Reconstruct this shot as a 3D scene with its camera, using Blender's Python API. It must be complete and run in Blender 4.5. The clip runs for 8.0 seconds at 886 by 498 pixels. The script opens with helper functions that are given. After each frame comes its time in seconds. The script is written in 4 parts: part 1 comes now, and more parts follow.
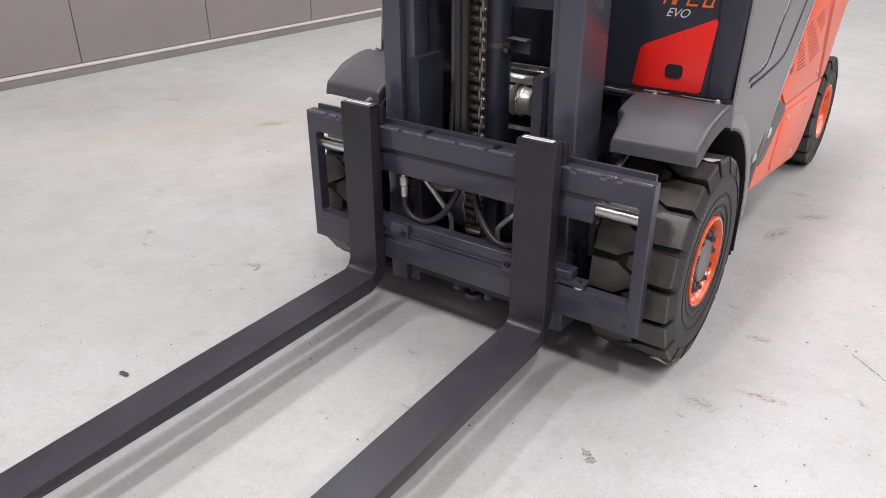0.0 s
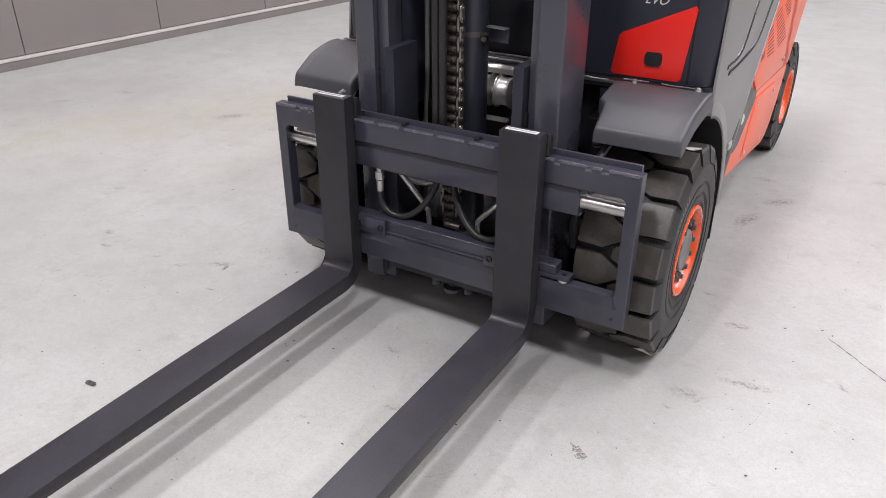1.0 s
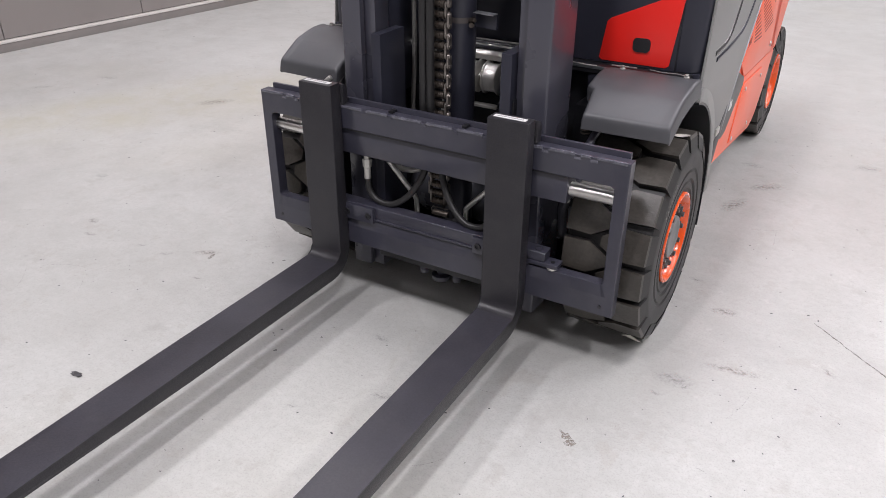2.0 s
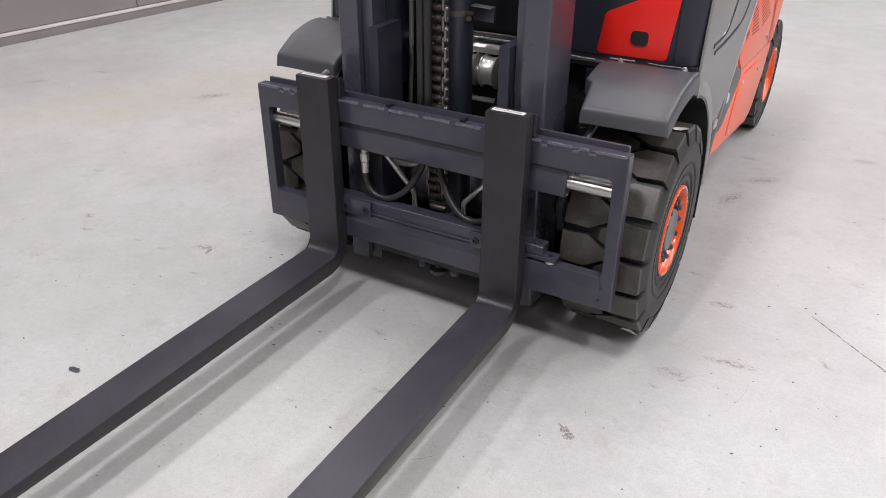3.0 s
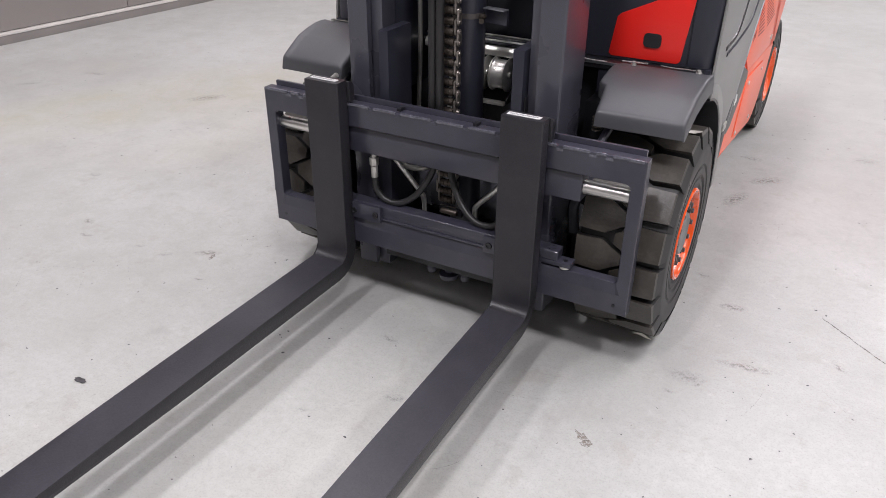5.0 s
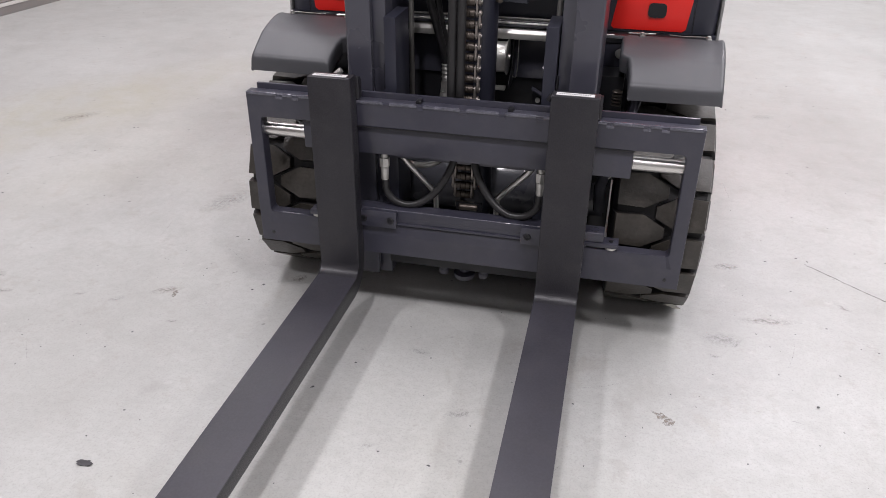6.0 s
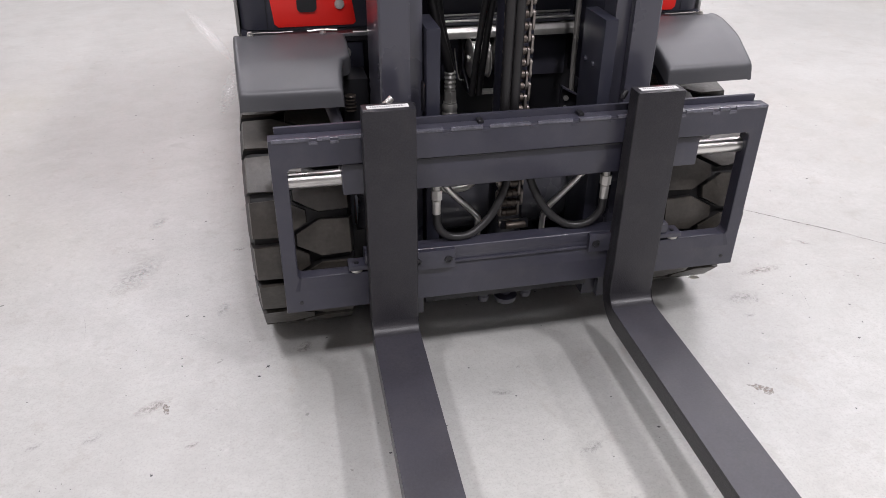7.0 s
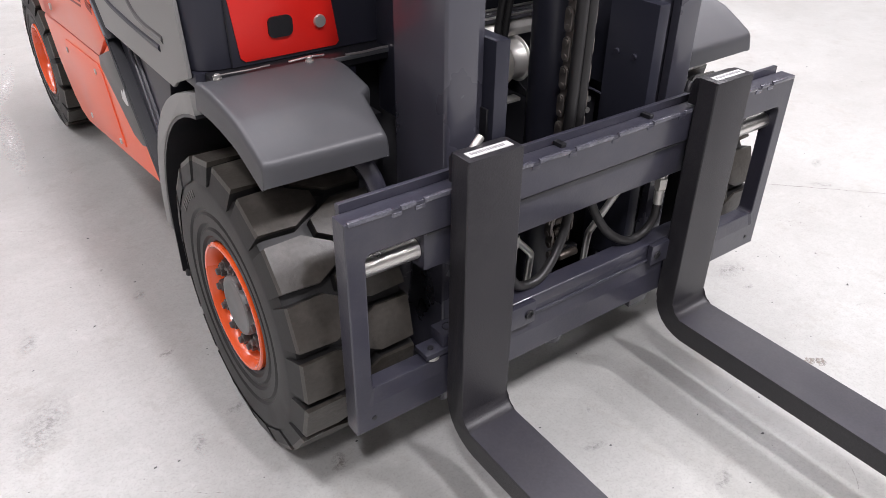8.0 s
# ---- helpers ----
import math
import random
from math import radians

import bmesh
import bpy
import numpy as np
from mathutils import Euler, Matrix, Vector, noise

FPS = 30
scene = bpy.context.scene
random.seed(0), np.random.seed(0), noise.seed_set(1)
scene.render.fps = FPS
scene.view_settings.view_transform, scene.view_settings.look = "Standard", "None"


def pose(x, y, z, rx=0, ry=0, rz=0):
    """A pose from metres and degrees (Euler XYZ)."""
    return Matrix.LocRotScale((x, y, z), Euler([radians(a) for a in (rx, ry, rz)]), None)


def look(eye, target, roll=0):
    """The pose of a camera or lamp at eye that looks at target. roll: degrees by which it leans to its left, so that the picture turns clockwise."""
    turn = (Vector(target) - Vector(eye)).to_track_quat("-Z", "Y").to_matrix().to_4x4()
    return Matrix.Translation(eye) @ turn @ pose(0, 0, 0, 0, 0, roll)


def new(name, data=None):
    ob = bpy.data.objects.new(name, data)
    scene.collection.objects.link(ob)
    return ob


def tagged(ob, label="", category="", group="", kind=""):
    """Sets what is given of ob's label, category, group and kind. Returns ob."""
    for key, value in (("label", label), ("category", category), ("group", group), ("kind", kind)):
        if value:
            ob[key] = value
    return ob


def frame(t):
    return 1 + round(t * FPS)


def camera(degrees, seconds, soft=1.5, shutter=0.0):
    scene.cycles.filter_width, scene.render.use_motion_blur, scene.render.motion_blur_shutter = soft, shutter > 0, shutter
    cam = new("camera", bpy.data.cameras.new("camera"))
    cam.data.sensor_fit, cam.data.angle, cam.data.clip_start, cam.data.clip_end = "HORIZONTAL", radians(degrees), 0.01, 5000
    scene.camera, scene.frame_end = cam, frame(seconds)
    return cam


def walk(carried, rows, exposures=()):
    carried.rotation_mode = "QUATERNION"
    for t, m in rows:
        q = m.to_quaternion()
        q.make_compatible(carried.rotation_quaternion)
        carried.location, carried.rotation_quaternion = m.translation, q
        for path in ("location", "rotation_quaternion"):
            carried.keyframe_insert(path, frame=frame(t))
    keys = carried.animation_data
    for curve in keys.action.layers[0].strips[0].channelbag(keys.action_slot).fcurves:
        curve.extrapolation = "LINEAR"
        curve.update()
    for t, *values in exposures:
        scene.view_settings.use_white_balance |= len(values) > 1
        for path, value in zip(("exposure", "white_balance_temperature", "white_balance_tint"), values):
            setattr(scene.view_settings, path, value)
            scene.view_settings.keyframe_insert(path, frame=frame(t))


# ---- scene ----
cam = camera(60.6, 8.0, soft=0.5)
# seconds, eye x y z, yaw, pitch, lean
PATH = [
    (0, 1.017, -1.511, 1.222, 35.06, -26.91, -0.32),
    (0.5, 0.960, -1.494, 1.214, 32.25, -26.93, -0.04),
    (1, 0.934, -1.503, 1.216, 31.24, -27.81, 0.07),
    (1.5, 0.928, -1.495, 1.221, 30.58, -28.56, 0.21),
    (3, 0.920, -1.496, 1.219, 29.78, -29.43, 0.30),
    (3.5, 0.920, -1.493, 1.225, 29.80, -29.56, 0.23),
    (4, 0.912, -1.500, 1.225, 29.58, -29.36, 0.30),
    (4.5, 0.907, -1.500, 1.222, 29.49, -29.31, 0.25),
    (4.7, 0.897, -1.493, 1.231, 29.37, -29.64, 0.27),
    (5.8, 0.474, -1.568, 1.173, 18.33, -29.25, 0.57),
    (6, 0.315, -1.577, 1.164, 12.73, -29.82, 0.57),
    (6.5, -0.096, -1.468, 1.143, -0.02, -30.68, 0.48),
    (7, -0.480, -1.347, 1.162, -12.45, -31.26, 0.62),
    (7.5, -0.748, -1.107, 1.121, -24.58, -31.91, 0.73),
    (8, -0.924, -0.778, 1.116, -36.17, -32.52, 0.68),
]


def aim(x, y, z, yaw, pitch, lean):
    a, b = radians(yaw), radians(pitch)
    return look((x, y, z), (x - math.sin(a) * math.cos(b), y + math.cos(a) * math.cos(b), z + math.sin(b)), lean)


walk(cam, [(t, aim(*r)) for t, *r in PATH], ((0, 0.01), (1.5, -0.04), (3, -0.07), (4.7, -0.07), (5.8, -0.11), (7, 0.02), (7.5, 0.12), (8, 0.32)))

# ---- light: two rows of ceiling strips, and a dim hall round them ----
world = bpy.data.worlds.new("world")
scene.world = world
world.use_nodes = True
world.node_tree.nodes["Background"].inputs["Color"].default_value = (0.8, 0.85, 0.9, 1)
world.node_tree.nodes["Background"].inputs["Strength"].default_value = 0.05

CEIL = 4.6
STRIP_POWER = 130
ROWS = ((-2.10, 0.64), (-0.05, 0.66), (2.17, 0.88), (4.40, 0.72))
BAYS = ((-6.1, 1.8, 0.20), (-2.30, 0.6, 0.98), (2.00, 3.6, 1.0), (6.60, 3.6, 1.0))
for lx, ly, length, share in [(x, y, n, k * d) for x, k in ROWS for y, n, d in BAYS]:
    lamp = bpy.data.lights.new("ceiling_strip", "AREA")
    lamp.shape, lamp.size, lamp.size_y = "RECTANGLE", 0.20 if ly < -1 else 0.70, length
    lamp.energy, lamp.color = STRIP_POWER * share, (0.985, 0.945, 1.0)
    new("ceiling_strip", lamp).matrix_world = pose(lx, ly, CEIL - 0.12)


# ---- materials ----
def nodes_of(name):
    m = bpy.data.materials.new(name)
    m.use_nodes = True
    return m, m.node_tree.nodes, m.node_tree.links, m.node_tree.nodes["Principled BSDF"]


def tex_noise(ns, ln, scale, detail=4.0, rough=0.55, stretch=(1, 1, 1)):
    co, mp, tx = ns.new("ShaderNodeTexCoord"), ns.new("ShaderNodeMapping"), ns.new("ShaderNodeTexNoise")
    mp.inputs["Scale"].default_value = stretch
    ln.new(co.outputs["Object"], mp.inputs["Vector"])
    ln.new(mp.outputs["Vector"], tx.inputs["Vector"])
    tx.inputs["Scale"].default_value, tx.inputs["Detail"].default_value, tx.inputs["Roughness"].default_value = scale, detail, rough
    return tx.outputs["Fac"]


def ramp(ns, ln, fac, a, b, lo=0.0, hi=1.0):
    r = ns.new("ShaderNodeMapRange")
    r.inputs["From Min"].default_value, r.inputs["From Max"].default_value = a, b
    r.inputs["To Min"].default_value, r.inputs["To Max"].default_value = lo, hi
    ln.new(fac, r.inputs["Value"])
    return r.outputs["Result"]


def blend(ns, ln, fac, a, b, mode="MIX"):
    mx = ns.new("ShaderNodeMix")
    mx.data_type, mx.blend_type = "RGBA", mode
    for sock, val in ((mx.inputs[0], fac), (mx.inputs[6], a), (mx.inputs[7], b)):
        if isinstance(val, (float, int)):
            sock.default_value = val
        elif isinstance(val, tuple):
            sock.default_value = (*val, 1)
        else:
            ln.new(val, sock)
    return mx.outputs[2]


def bump(ns, ln, bs, height, strength, distance):
    b = ns.new("ShaderNodeBump")
    b.inputs["Strength"].default_value, b.inputs["Distance"].default_value = strength, distance
    ln.new(height, b.inputs["Height"])
    ln.new(b.outputs["Normal"], bs.inputs["Normal"])


def surface(name, colour, rough, metal=0.0, spread=0.12, big=3.0, fine=120.0, relief=0.0, grain=0.0, stretch=(1, 1, 1), coat=0.0, dust=0.0):
    """Paint, plastic, rubber or metal: colour varied at two scales, uneven gloss, fine relief."""
    m, ns, ln, bs = nodes_of(name)
    n1, n2 = tex_noise(ns, ln, big, 5), tex_noise(ns, ln, fine, 3, 0.6, stretch)
    dark = tuple(c * (1 - spread) for c in colour)
    light = tuple(min(1, c * (1 + spread)) for c in colour)
    col = blend(ns, ln, ramp(ns, ln, n1, 0.3, 0.7), dark, light)
    if grain:
        col = blend(ns, ln, ramp(ns, ln, n2, 0.35, 0.7, 0, grain), col, tuple(min(1, c * 1.8 + 0.01) for c in colour))
    if dust:
        n3 = tex_noise(ns, ln, 14.0, 6, 0.7)
        col = blend(ns, ln, ramp(ns, ln, n3, 0.48, 0.75, 0, dust), col, (0.32, 0.29, 0.25))
    ln.new(col, bs.inputs["Base Color"])
    ln.new(ramp(ns, ln, n1, 0.25, 0.75, max(0.02, rough - 0.07), rough + 0.07), bs.inputs["Roughness"])
    bs.inputs["Metallic"].default_value = metal
    bs.inputs["Coat Weight"].default_value, bs.inputs["Coat Roughness"].default_value = coat, 0.12
    if relief:
        bump(ns, ln, bs, n2, relief, 0.001)
    return m


def floor_material():
    """Old pale sealed concrete: clouds, yellowed patches, dark scuffs, pin specks and drag marks."""
    m, ns, ln, bs = nodes_of("sealed_concrete")
    big, mid, fine = tex_noise(ns, ln, 0.9, 6, 0.6), tex_noise(ns, ln, 5.0, 8, 0.65), tex_noise(ns, ln, 60.0, 4, 0.6)
    col = blend(ns, ln, ramp(ns, ln, big, 0.35, 0.66), (0.3863, 0.386, 0.369), (0.4645, 0.468, 0.453))
    col = blend(ns, ln, ramp(ns, ln, mid, 0.45, 0.72, 0, 0.4), col, (0.3374, 0.334, 0.316))
    warm = tex_noise(ns, ln, 0.55, 3, 0.5)
    col = blend(ns, ln, ramp(ns, ln, warm, 0.56, 0.72, 0, 0.22), col, (0.4108, 0.385, 0.3))
    scuff = tex_noise(ns, ln, 3.2, 9, 0.72, (1, 0.45, 1))
    col = blend(ns, ln, ramp(ns, ln, scuff, 0.60, 0.74, 0, 0.5), col, (0.2934, 0.28, 0.26))
    drag = tex_noise(ns, ln, 2.6, 7, 0.7, (5.0, 0.5, 1))
    col = blend(ns, ln, ramp(ns, ln, drag, 0.66, 0.76, 0, 0.35), col, (0.2934, 0.29, 0.28))
    patch = tex_noise(ns, ln, 13.0, 7, 0.7)
    col = blend(ns, ln, ramp(ns, ln, patch, 0.50, 0.70, 0, 0.30), col, (0.3179, 0.312, 0.295))
    pale = tex_noise(ns, ln, 7.0, 5, 0.6, (0.6, 1.3, 1))
    col = blend(ns, ln, ramp(ns, ln, pale, 0.55, 0.75, 0, 0.28), col, (0.5183, 0.522, 0.508))
    # crisp-edged mottling and brownish scabs
    for scale, lo, hi, tone, depth, wide in ((9.0, 0.575, 0.615, (0.30, 0.275, 0.245), 0.34, (1, 1, 1)), (4.5, 0.60, 0.64, (0.33, 0.29, 0.245), 0.30, (1, 0.6, 1)), (17.0, 0.60, 0.65, (0.54, 0.535, 0.52), 0.40, (1, 1, 1)), (30.0, 0.64, 0.68, (0.22, 0.21, 0.20), 0.45, (1, 1, 1))):
        scab = tex_noise(ns, ln, scale, 10, 0.74, wide)
        col = blend(ns, ln, ramp(ns, ln, scab, lo, hi, 0, depth * 0.7), col, tone)
    # an old yellowed spill beside the truck
    co, mp, ln3 = ns.new("ShaderNodeTexCoord"), ns.new("ShaderNodeMapping"), ns.new("ShaderNodeVectorMath")
    mp.vector_type = "TEXTURE"
    mp.inputs["Location"].default_value, mp.inputs["Rotation"].default_value, mp.inputs["Scale"].default_value = (-2.15, 1.05, 0), (0, 0, radians(62)), (1.5, 0.42, 1)
    ln3.operation = "LENGTH"
    ln.new(co.outputs["Object"], mp.inputs["Vector"])
    ln.new(mp.outputs["Vector"], ln3.inputs[0])
    spill = ns.new("ShaderNodeMath")
    spill.operation = "MULTIPLY"
    ln.new(ramp(ns, ln, ln3.outputs["Value"], 0.45, 1.0, 1, 0), spill.inputs[0])
    ln.new(ramp(ns, ln, mid, 0.38, 0.62, 0.1, 0.50), spill.inputs[1])
    col = blend(ns, ln, spill.outputs[0], col, (0.4254, 0.405, 0.305))
    # smudges and pin specks at three sizes
    for scale, keep, r0, r1, tone, depth in ((4.0, 0.72, 0.02, 0.16, (0.2934, 0.285, 0.27), 0.55), (11.0, 0.74, 0.03, 0.065, (0.088, 0.085, 0.08), 0.9), (27.0, 0.80, 0.03, 0.085, (0.1565, 0.15, 0.14), 0.8)):
        co, wob, vo = ns.new("ShaderNodeTexCoord"), ns.new("ShaderNodeTexNoise"), ns.new("ShaderNodeTexVoronoi")
        wob.inputs["Scale"].default_value = scale * 5
        mixv = ns.new("ShaderNodeMix")
        mixv.data_type = "VECTOR"
        mixv.inputs[0].default_value = 0.10 / scale * 4
        ln.new(co.outputs["Object"], wob.inputs["Vector"])
        ln.new(co.outputs["Object"], mixv.inputs[4])
        ln.new(wob.outputs["Color"], mixv.inputs[5])
        ln.new(mixv.outputs[1], vo.inputs["Vector"])
        vo.inputs["Scale"].default_value = scale
        sep = ns.new("ShaderNodeSeparateColor")
        ln.new(vo.outputs["Color"], sep.inputs["Color"])
        both_ = ns.new("ShaderNodeMath")
        both_.operation = "MULTIPLY"
        ln.new(ramp(ns, ln, sep.outputs["Red"], keep, keep + 0.2, 0, depth), both_.inputs[0])
        ln.new(ramp(ns, ln, vo.outputs["Distance"], r0, r1, 1, 0), both_.inputs[1])
        col = blend(ns, ln, both_.outputs[0], col, tone)
    col = blend(ns, ln, ramp(ns, ln, fine, 0.4, 0.75, 0, 0.28), col, (0.2934, 0.29, 0.275))
    ln.new(col, bs.inputs["Base Color"])
    ln.new(ramp(ns, ln, mid, 0.3, 0.7, 0.30, 0.48), bs.inputs["Roughness"])
    bs.inputs["Specular IOR Level"].default_value = 0.42
    grain = tex_noise(ns, ln, 190.0, 3, 0.6)
    col = blend(ns, ln, ramp(ns, ln, grain, 0.50, 0.76, 0, 0.42), col, (0.2445, 0.24, 0.225))
    ln.new(col, bs.inputs["Base Color"])
    bump(ns, ln, bs, mid, 0.10, 0.004)
    return m


CONCRETE = floor_material()
WALL = surface("wall_sheet", (0.235, 0.215, 0.205), 0.42, spread=0.05, big=1.2, fine=220, relief=0.03)
PLINTH_TOP = surface("plinth_metal", (0.58, 0.56, 0.53), 0.38, 0.1, 0.08)
PLINTH = surface("plinth_face", (0.20, 0.185, 0.175), 0.45, 0.0, 0.08)
HALL = surface("hall_wall", (0.42, 0.41, 0.40), 0.6, spread=0.05)
CEILING = surface("ceiling_sheet", (0.52, 0.52, 0.53), 0.6, spread=0.05)
STEEL_PAINT = surface("slate_paint", (0.034, 0.034, 0.049), 0.34, spread=0.14, big=6, fine=140, relief=0.32, coat=0.32, dust=0.05)
MAST_PAINT = surface("mast_paint", (0.052, 0.052, 0.068), 0.30, spread=0.08, big=4, fine=60, relief=0.05, coat=0.45)
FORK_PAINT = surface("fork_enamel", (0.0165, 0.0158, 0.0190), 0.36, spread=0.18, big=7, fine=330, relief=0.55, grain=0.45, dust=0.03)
# Smoother blade enamel; the bluish overhead sheen is mixed into its paler colour.
FORK_TOP = surface("fork_blade_sheen", (0.022, 0.021, 0.028), 0.39, spread=0.22, big=9, fine=200, relief=0.30, grain=0.3, dust=0.03)
BLACK = surface("black_steel", (0.013, 0.013, 0.0155), 0.36, spread=0.2, big=5, fine=80, relief=0.08)
AXLE_BLACK = surface("axle_gloss", (0.085, 0.086, 0.098), 0.24, spread=0.2, big=9, coat=0.5)
BULK = surface("navy_panel", (0.025, 0.026, 0.038), 0.36, spread=0.10, big=5, fine=300, relief=0.12)
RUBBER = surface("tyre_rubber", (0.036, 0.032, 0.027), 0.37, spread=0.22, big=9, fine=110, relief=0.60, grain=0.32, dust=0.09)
# Carcass and block flanks: near-black, with the shade between the blocks in the colour.
GROOVE = surface("shaded_base_rubber", (0.0115, 0.0112, 0.0115), 0.50, spread=0.15, big=9, fine=120, relief=0.2)
PLASTIC = surface("fender_plastic", (0.066, 0.067, 0.073), 0.43, spread=0.10, big=5, fine=420, relief=0.10, dust=0.03)
ORANGE = surface("orange_paint", (0.88, 0.118, 0.036), 0.42, spread=0.04, big=3, fine=200, relief=0.02, coat=0.30)
RIM_ORANGE = surface("rim_orange", (0.85, 0.10, 0.015), 0.26, spread=0.05, big=9, coat=0.6)
RED = surface("red_film", (0.78, 0.020, 0.014), 0.34, spread=0.04, big=4, coat=0.15)
GREY = surface("grey_panel", (0.235, 0.235, 0.228), 0.42, spread=0.05, big=3, fine=350, relief=0.06)
GRIP = surface("grip_chrome", (0.16, 0.16, 0.165), 0.28, 0.8, 0.1)
PATCH = surface("dark_grey_film", (0.085, 0.085, 0.084), 0.45, spread=0.06)
SLOT = surface("slot_shadow", (0.26, 0.035, 0.014), 0.6)
HUB = surface("hub_grey", (0.16, 0.16, 0.16), 0.45, 0.0, 0.1)
NUT = surface("dull_nut", (0.085, 0.075, 0.072), 0.45, 0.3, 0.2)
CHROME = surface("bright_rod", (0.74, 0.725, 0.70), 0.33, 1.0, 0.06, 8, 60, stretch=(0.1, 1, 1))
PULLEY = surface("pulley_steel", (0.82, 0.80, 0.76), 0.34, 0.8, 0.12, 20, 120)
ZINC = surface("zinc_fitting", (0.56, 0.55, 0.52), 0.36, 0.7, 0.15, 30, 200, relief=0.1)
CHAIN_STEEL = surface("oiled_chain", (0.26, 0.235, 0.215), 0.40, 0.8, 0.3, 40, 220, relief=0.2)
CHAIN_PIN = surface("chain_pin", (0.095, 0.080, 0.068), 0.40, 0.7, 0.3, 40, 220)
HOSE = surface("hose_rubber", (0.016, 0.0155, 0.016), 0.40, spread=0.2, big=20, fine=200, relief=0.1)
PIPE = surface("grey_pipe", (0.27, 0.26, 0.245), 0.36, 0.5, 0.15, 14, 100)
WHITE = surface("white_label", (0.66, 0.66, 0.65), 0.4, spread=0.04)
INK = surface("printed_ink", (0.30, 0.30, 0.31), 0.5)
ORANGE_INK = surface("orange_ink", (0.80, 0.14, 0.03), 0.4)
# Slate paint lightened to carry the edge highlight, broken up by chips.
LIP = surface("chipped_lip_highlight", (0.085, 0.085, 0.105), 0.24, 0.1, 0.35, 45, 260, relief=0.3, grain=0.5, coat=0.5)
TRIM_BRIGHT = surface("bright_trim", (0.27, 0.28, 0.30), 0.42, 0.8, 0.1)
EDGE_STRIP = surface("edge_strip", (0.020, 0.021, 0.027), 0.42, 0.0, 0.1)
LEAF = surface("dry_leaf", (0.56, 0.54, 0.49), 0.7, spread=0.25, big=40, fine=300, relief=0.3)
FLAKE = surface("dark_flake", (0.050, 0.048, 0.052), 0.5, spread=0.2, big=40)


def smudge_material(name, colour, strength):
    """A soft-edged stain that thins out towards its rim and in ragged holes."""
    m, ns, ln, bs = nodes_of(name)
    co, off, far = ns.new("ShaderNodeTexCoord"), ns.new("ShaderNodeVectorMath"), ns.new("ShaderNodeVectorMath")
    off.operation, far.operation = "SUBTRACT", "LENGTH"
    off.inputs[1].default_value = (0.5, 0.5, 0.0)
    flat = ns.new("ShaderNodeVectorMath")
    flat.operation = "MULTIPLY"
    flat.inputs[1].default_value = (1, 1, 0)
    ln.new(co.outputs["Generated"], off.inputs[0])
    ln.new(off.outputs[0], flat.inputs[0])
    ln.new(flat.outputs[0], far.inputs[0])
    holes = ramp(ns, ln, tex_noise(ns, ln, 70.0, 9, 0.75), 0.44, 0.58)
    mul = ns.new("ShaderNodeMath")
    mul.operation = "MULTIPLY"
    ln.new(ramp(ns, ln, far.outputs["Value"], 0.08, 0.46, strength, 0), mul.inputs[0])
    ln.new(holes, mul.inputs[1])
    ln.new(mul.outputs[0], bs.inputs["Alpha"])
    bs.inputs["Base Color"].default_value = (*colour, 1)
    bs.inputs["Roughness"].default_value = 0.5
    return m


def ragged_material(name, colour, lo, hi, strength):
    """Dirt in a scratch: broken up along its length."""
    m, ns, ln, bs = nodes_of(name)
    ln.new(ramp(ns, ln, tex_noise(ns, ln, 130.0, 6, 0.75), lo, hi, 0, strength), bs.inputs["Alpha"])
    bs.inputs["Base Color"].default_value = (*colour, 1)
    bs.inputs["Roughness"].default_value = 0.6
    return m


SCRATCH = ragged_material("scratch_dirt", (0.135, 0.115, 0.10), 0.36, 0.56, 0.8)
HAIRLINE = ragged_material("hairline_scratch", (0.24, 0.23, 0.22), 0.46, 0.60, 0.42)
SCAB = ragged_material("rust_scab", (0.27, 0.235, 0.20), 0.42, 0.54, 0.70)
SOFT_GREY = smudge_material("grey_smudge", (0.20, 0.195, 0.19), 0.32)
SOFT_BROWN = smudge_material("brown_smudge", (0.27, 0.215, 0.175), 0.50)
SOFT_WHITE = smudge_material("worn_line_paint", (0.74, 0.74, 0.73), 1.0)


# ---- mesh tools ----
def finish(bm, name, smooth=True, angle=32):
    bmesh.ops.recalc_face_normals(bm, faces=bm.faces)
    me = bpy.data.meshes.new(name)
    bm.to_mesh(me)
    bm.free()
    if smooth:
        me.shade_smooth()
        me.set_sharp_from_angle(angle=radians(angle))
    return me


def part(name, bm, material, parent, label="", smooth=True, m=None, angle=32):
    """Links a bmesh, or a mesh already made, as one object under a thing or a part."""
    me = bm if isinstance(bm, bpy.types.Mesh) else finish(bm, name, smooth, angle)
    if not me.materials:
        me.materials.append(material)
    ob = new(name, me)
    ob.parent = parent
    if parent is not None and parent.type == "EMPTY":
        ob.matrix_parent_inverse = Matrix.Translation(-parent.location)
    if m is not None:
        ob.matrix_basis = m
    return tagged(ob, label)


def thing(name, at, label, category, group=""):
    e = new(name)
    e.empty_display_size = 0.1
    e.location = at
    return tagged(e, label, category, group)


def solo(name, bm, material, label, category="", kind="", group="", smooth=True):
    ob = part(name, bm, material, None, "", smooth)
    return tagged(ob, label, category, group, kind)


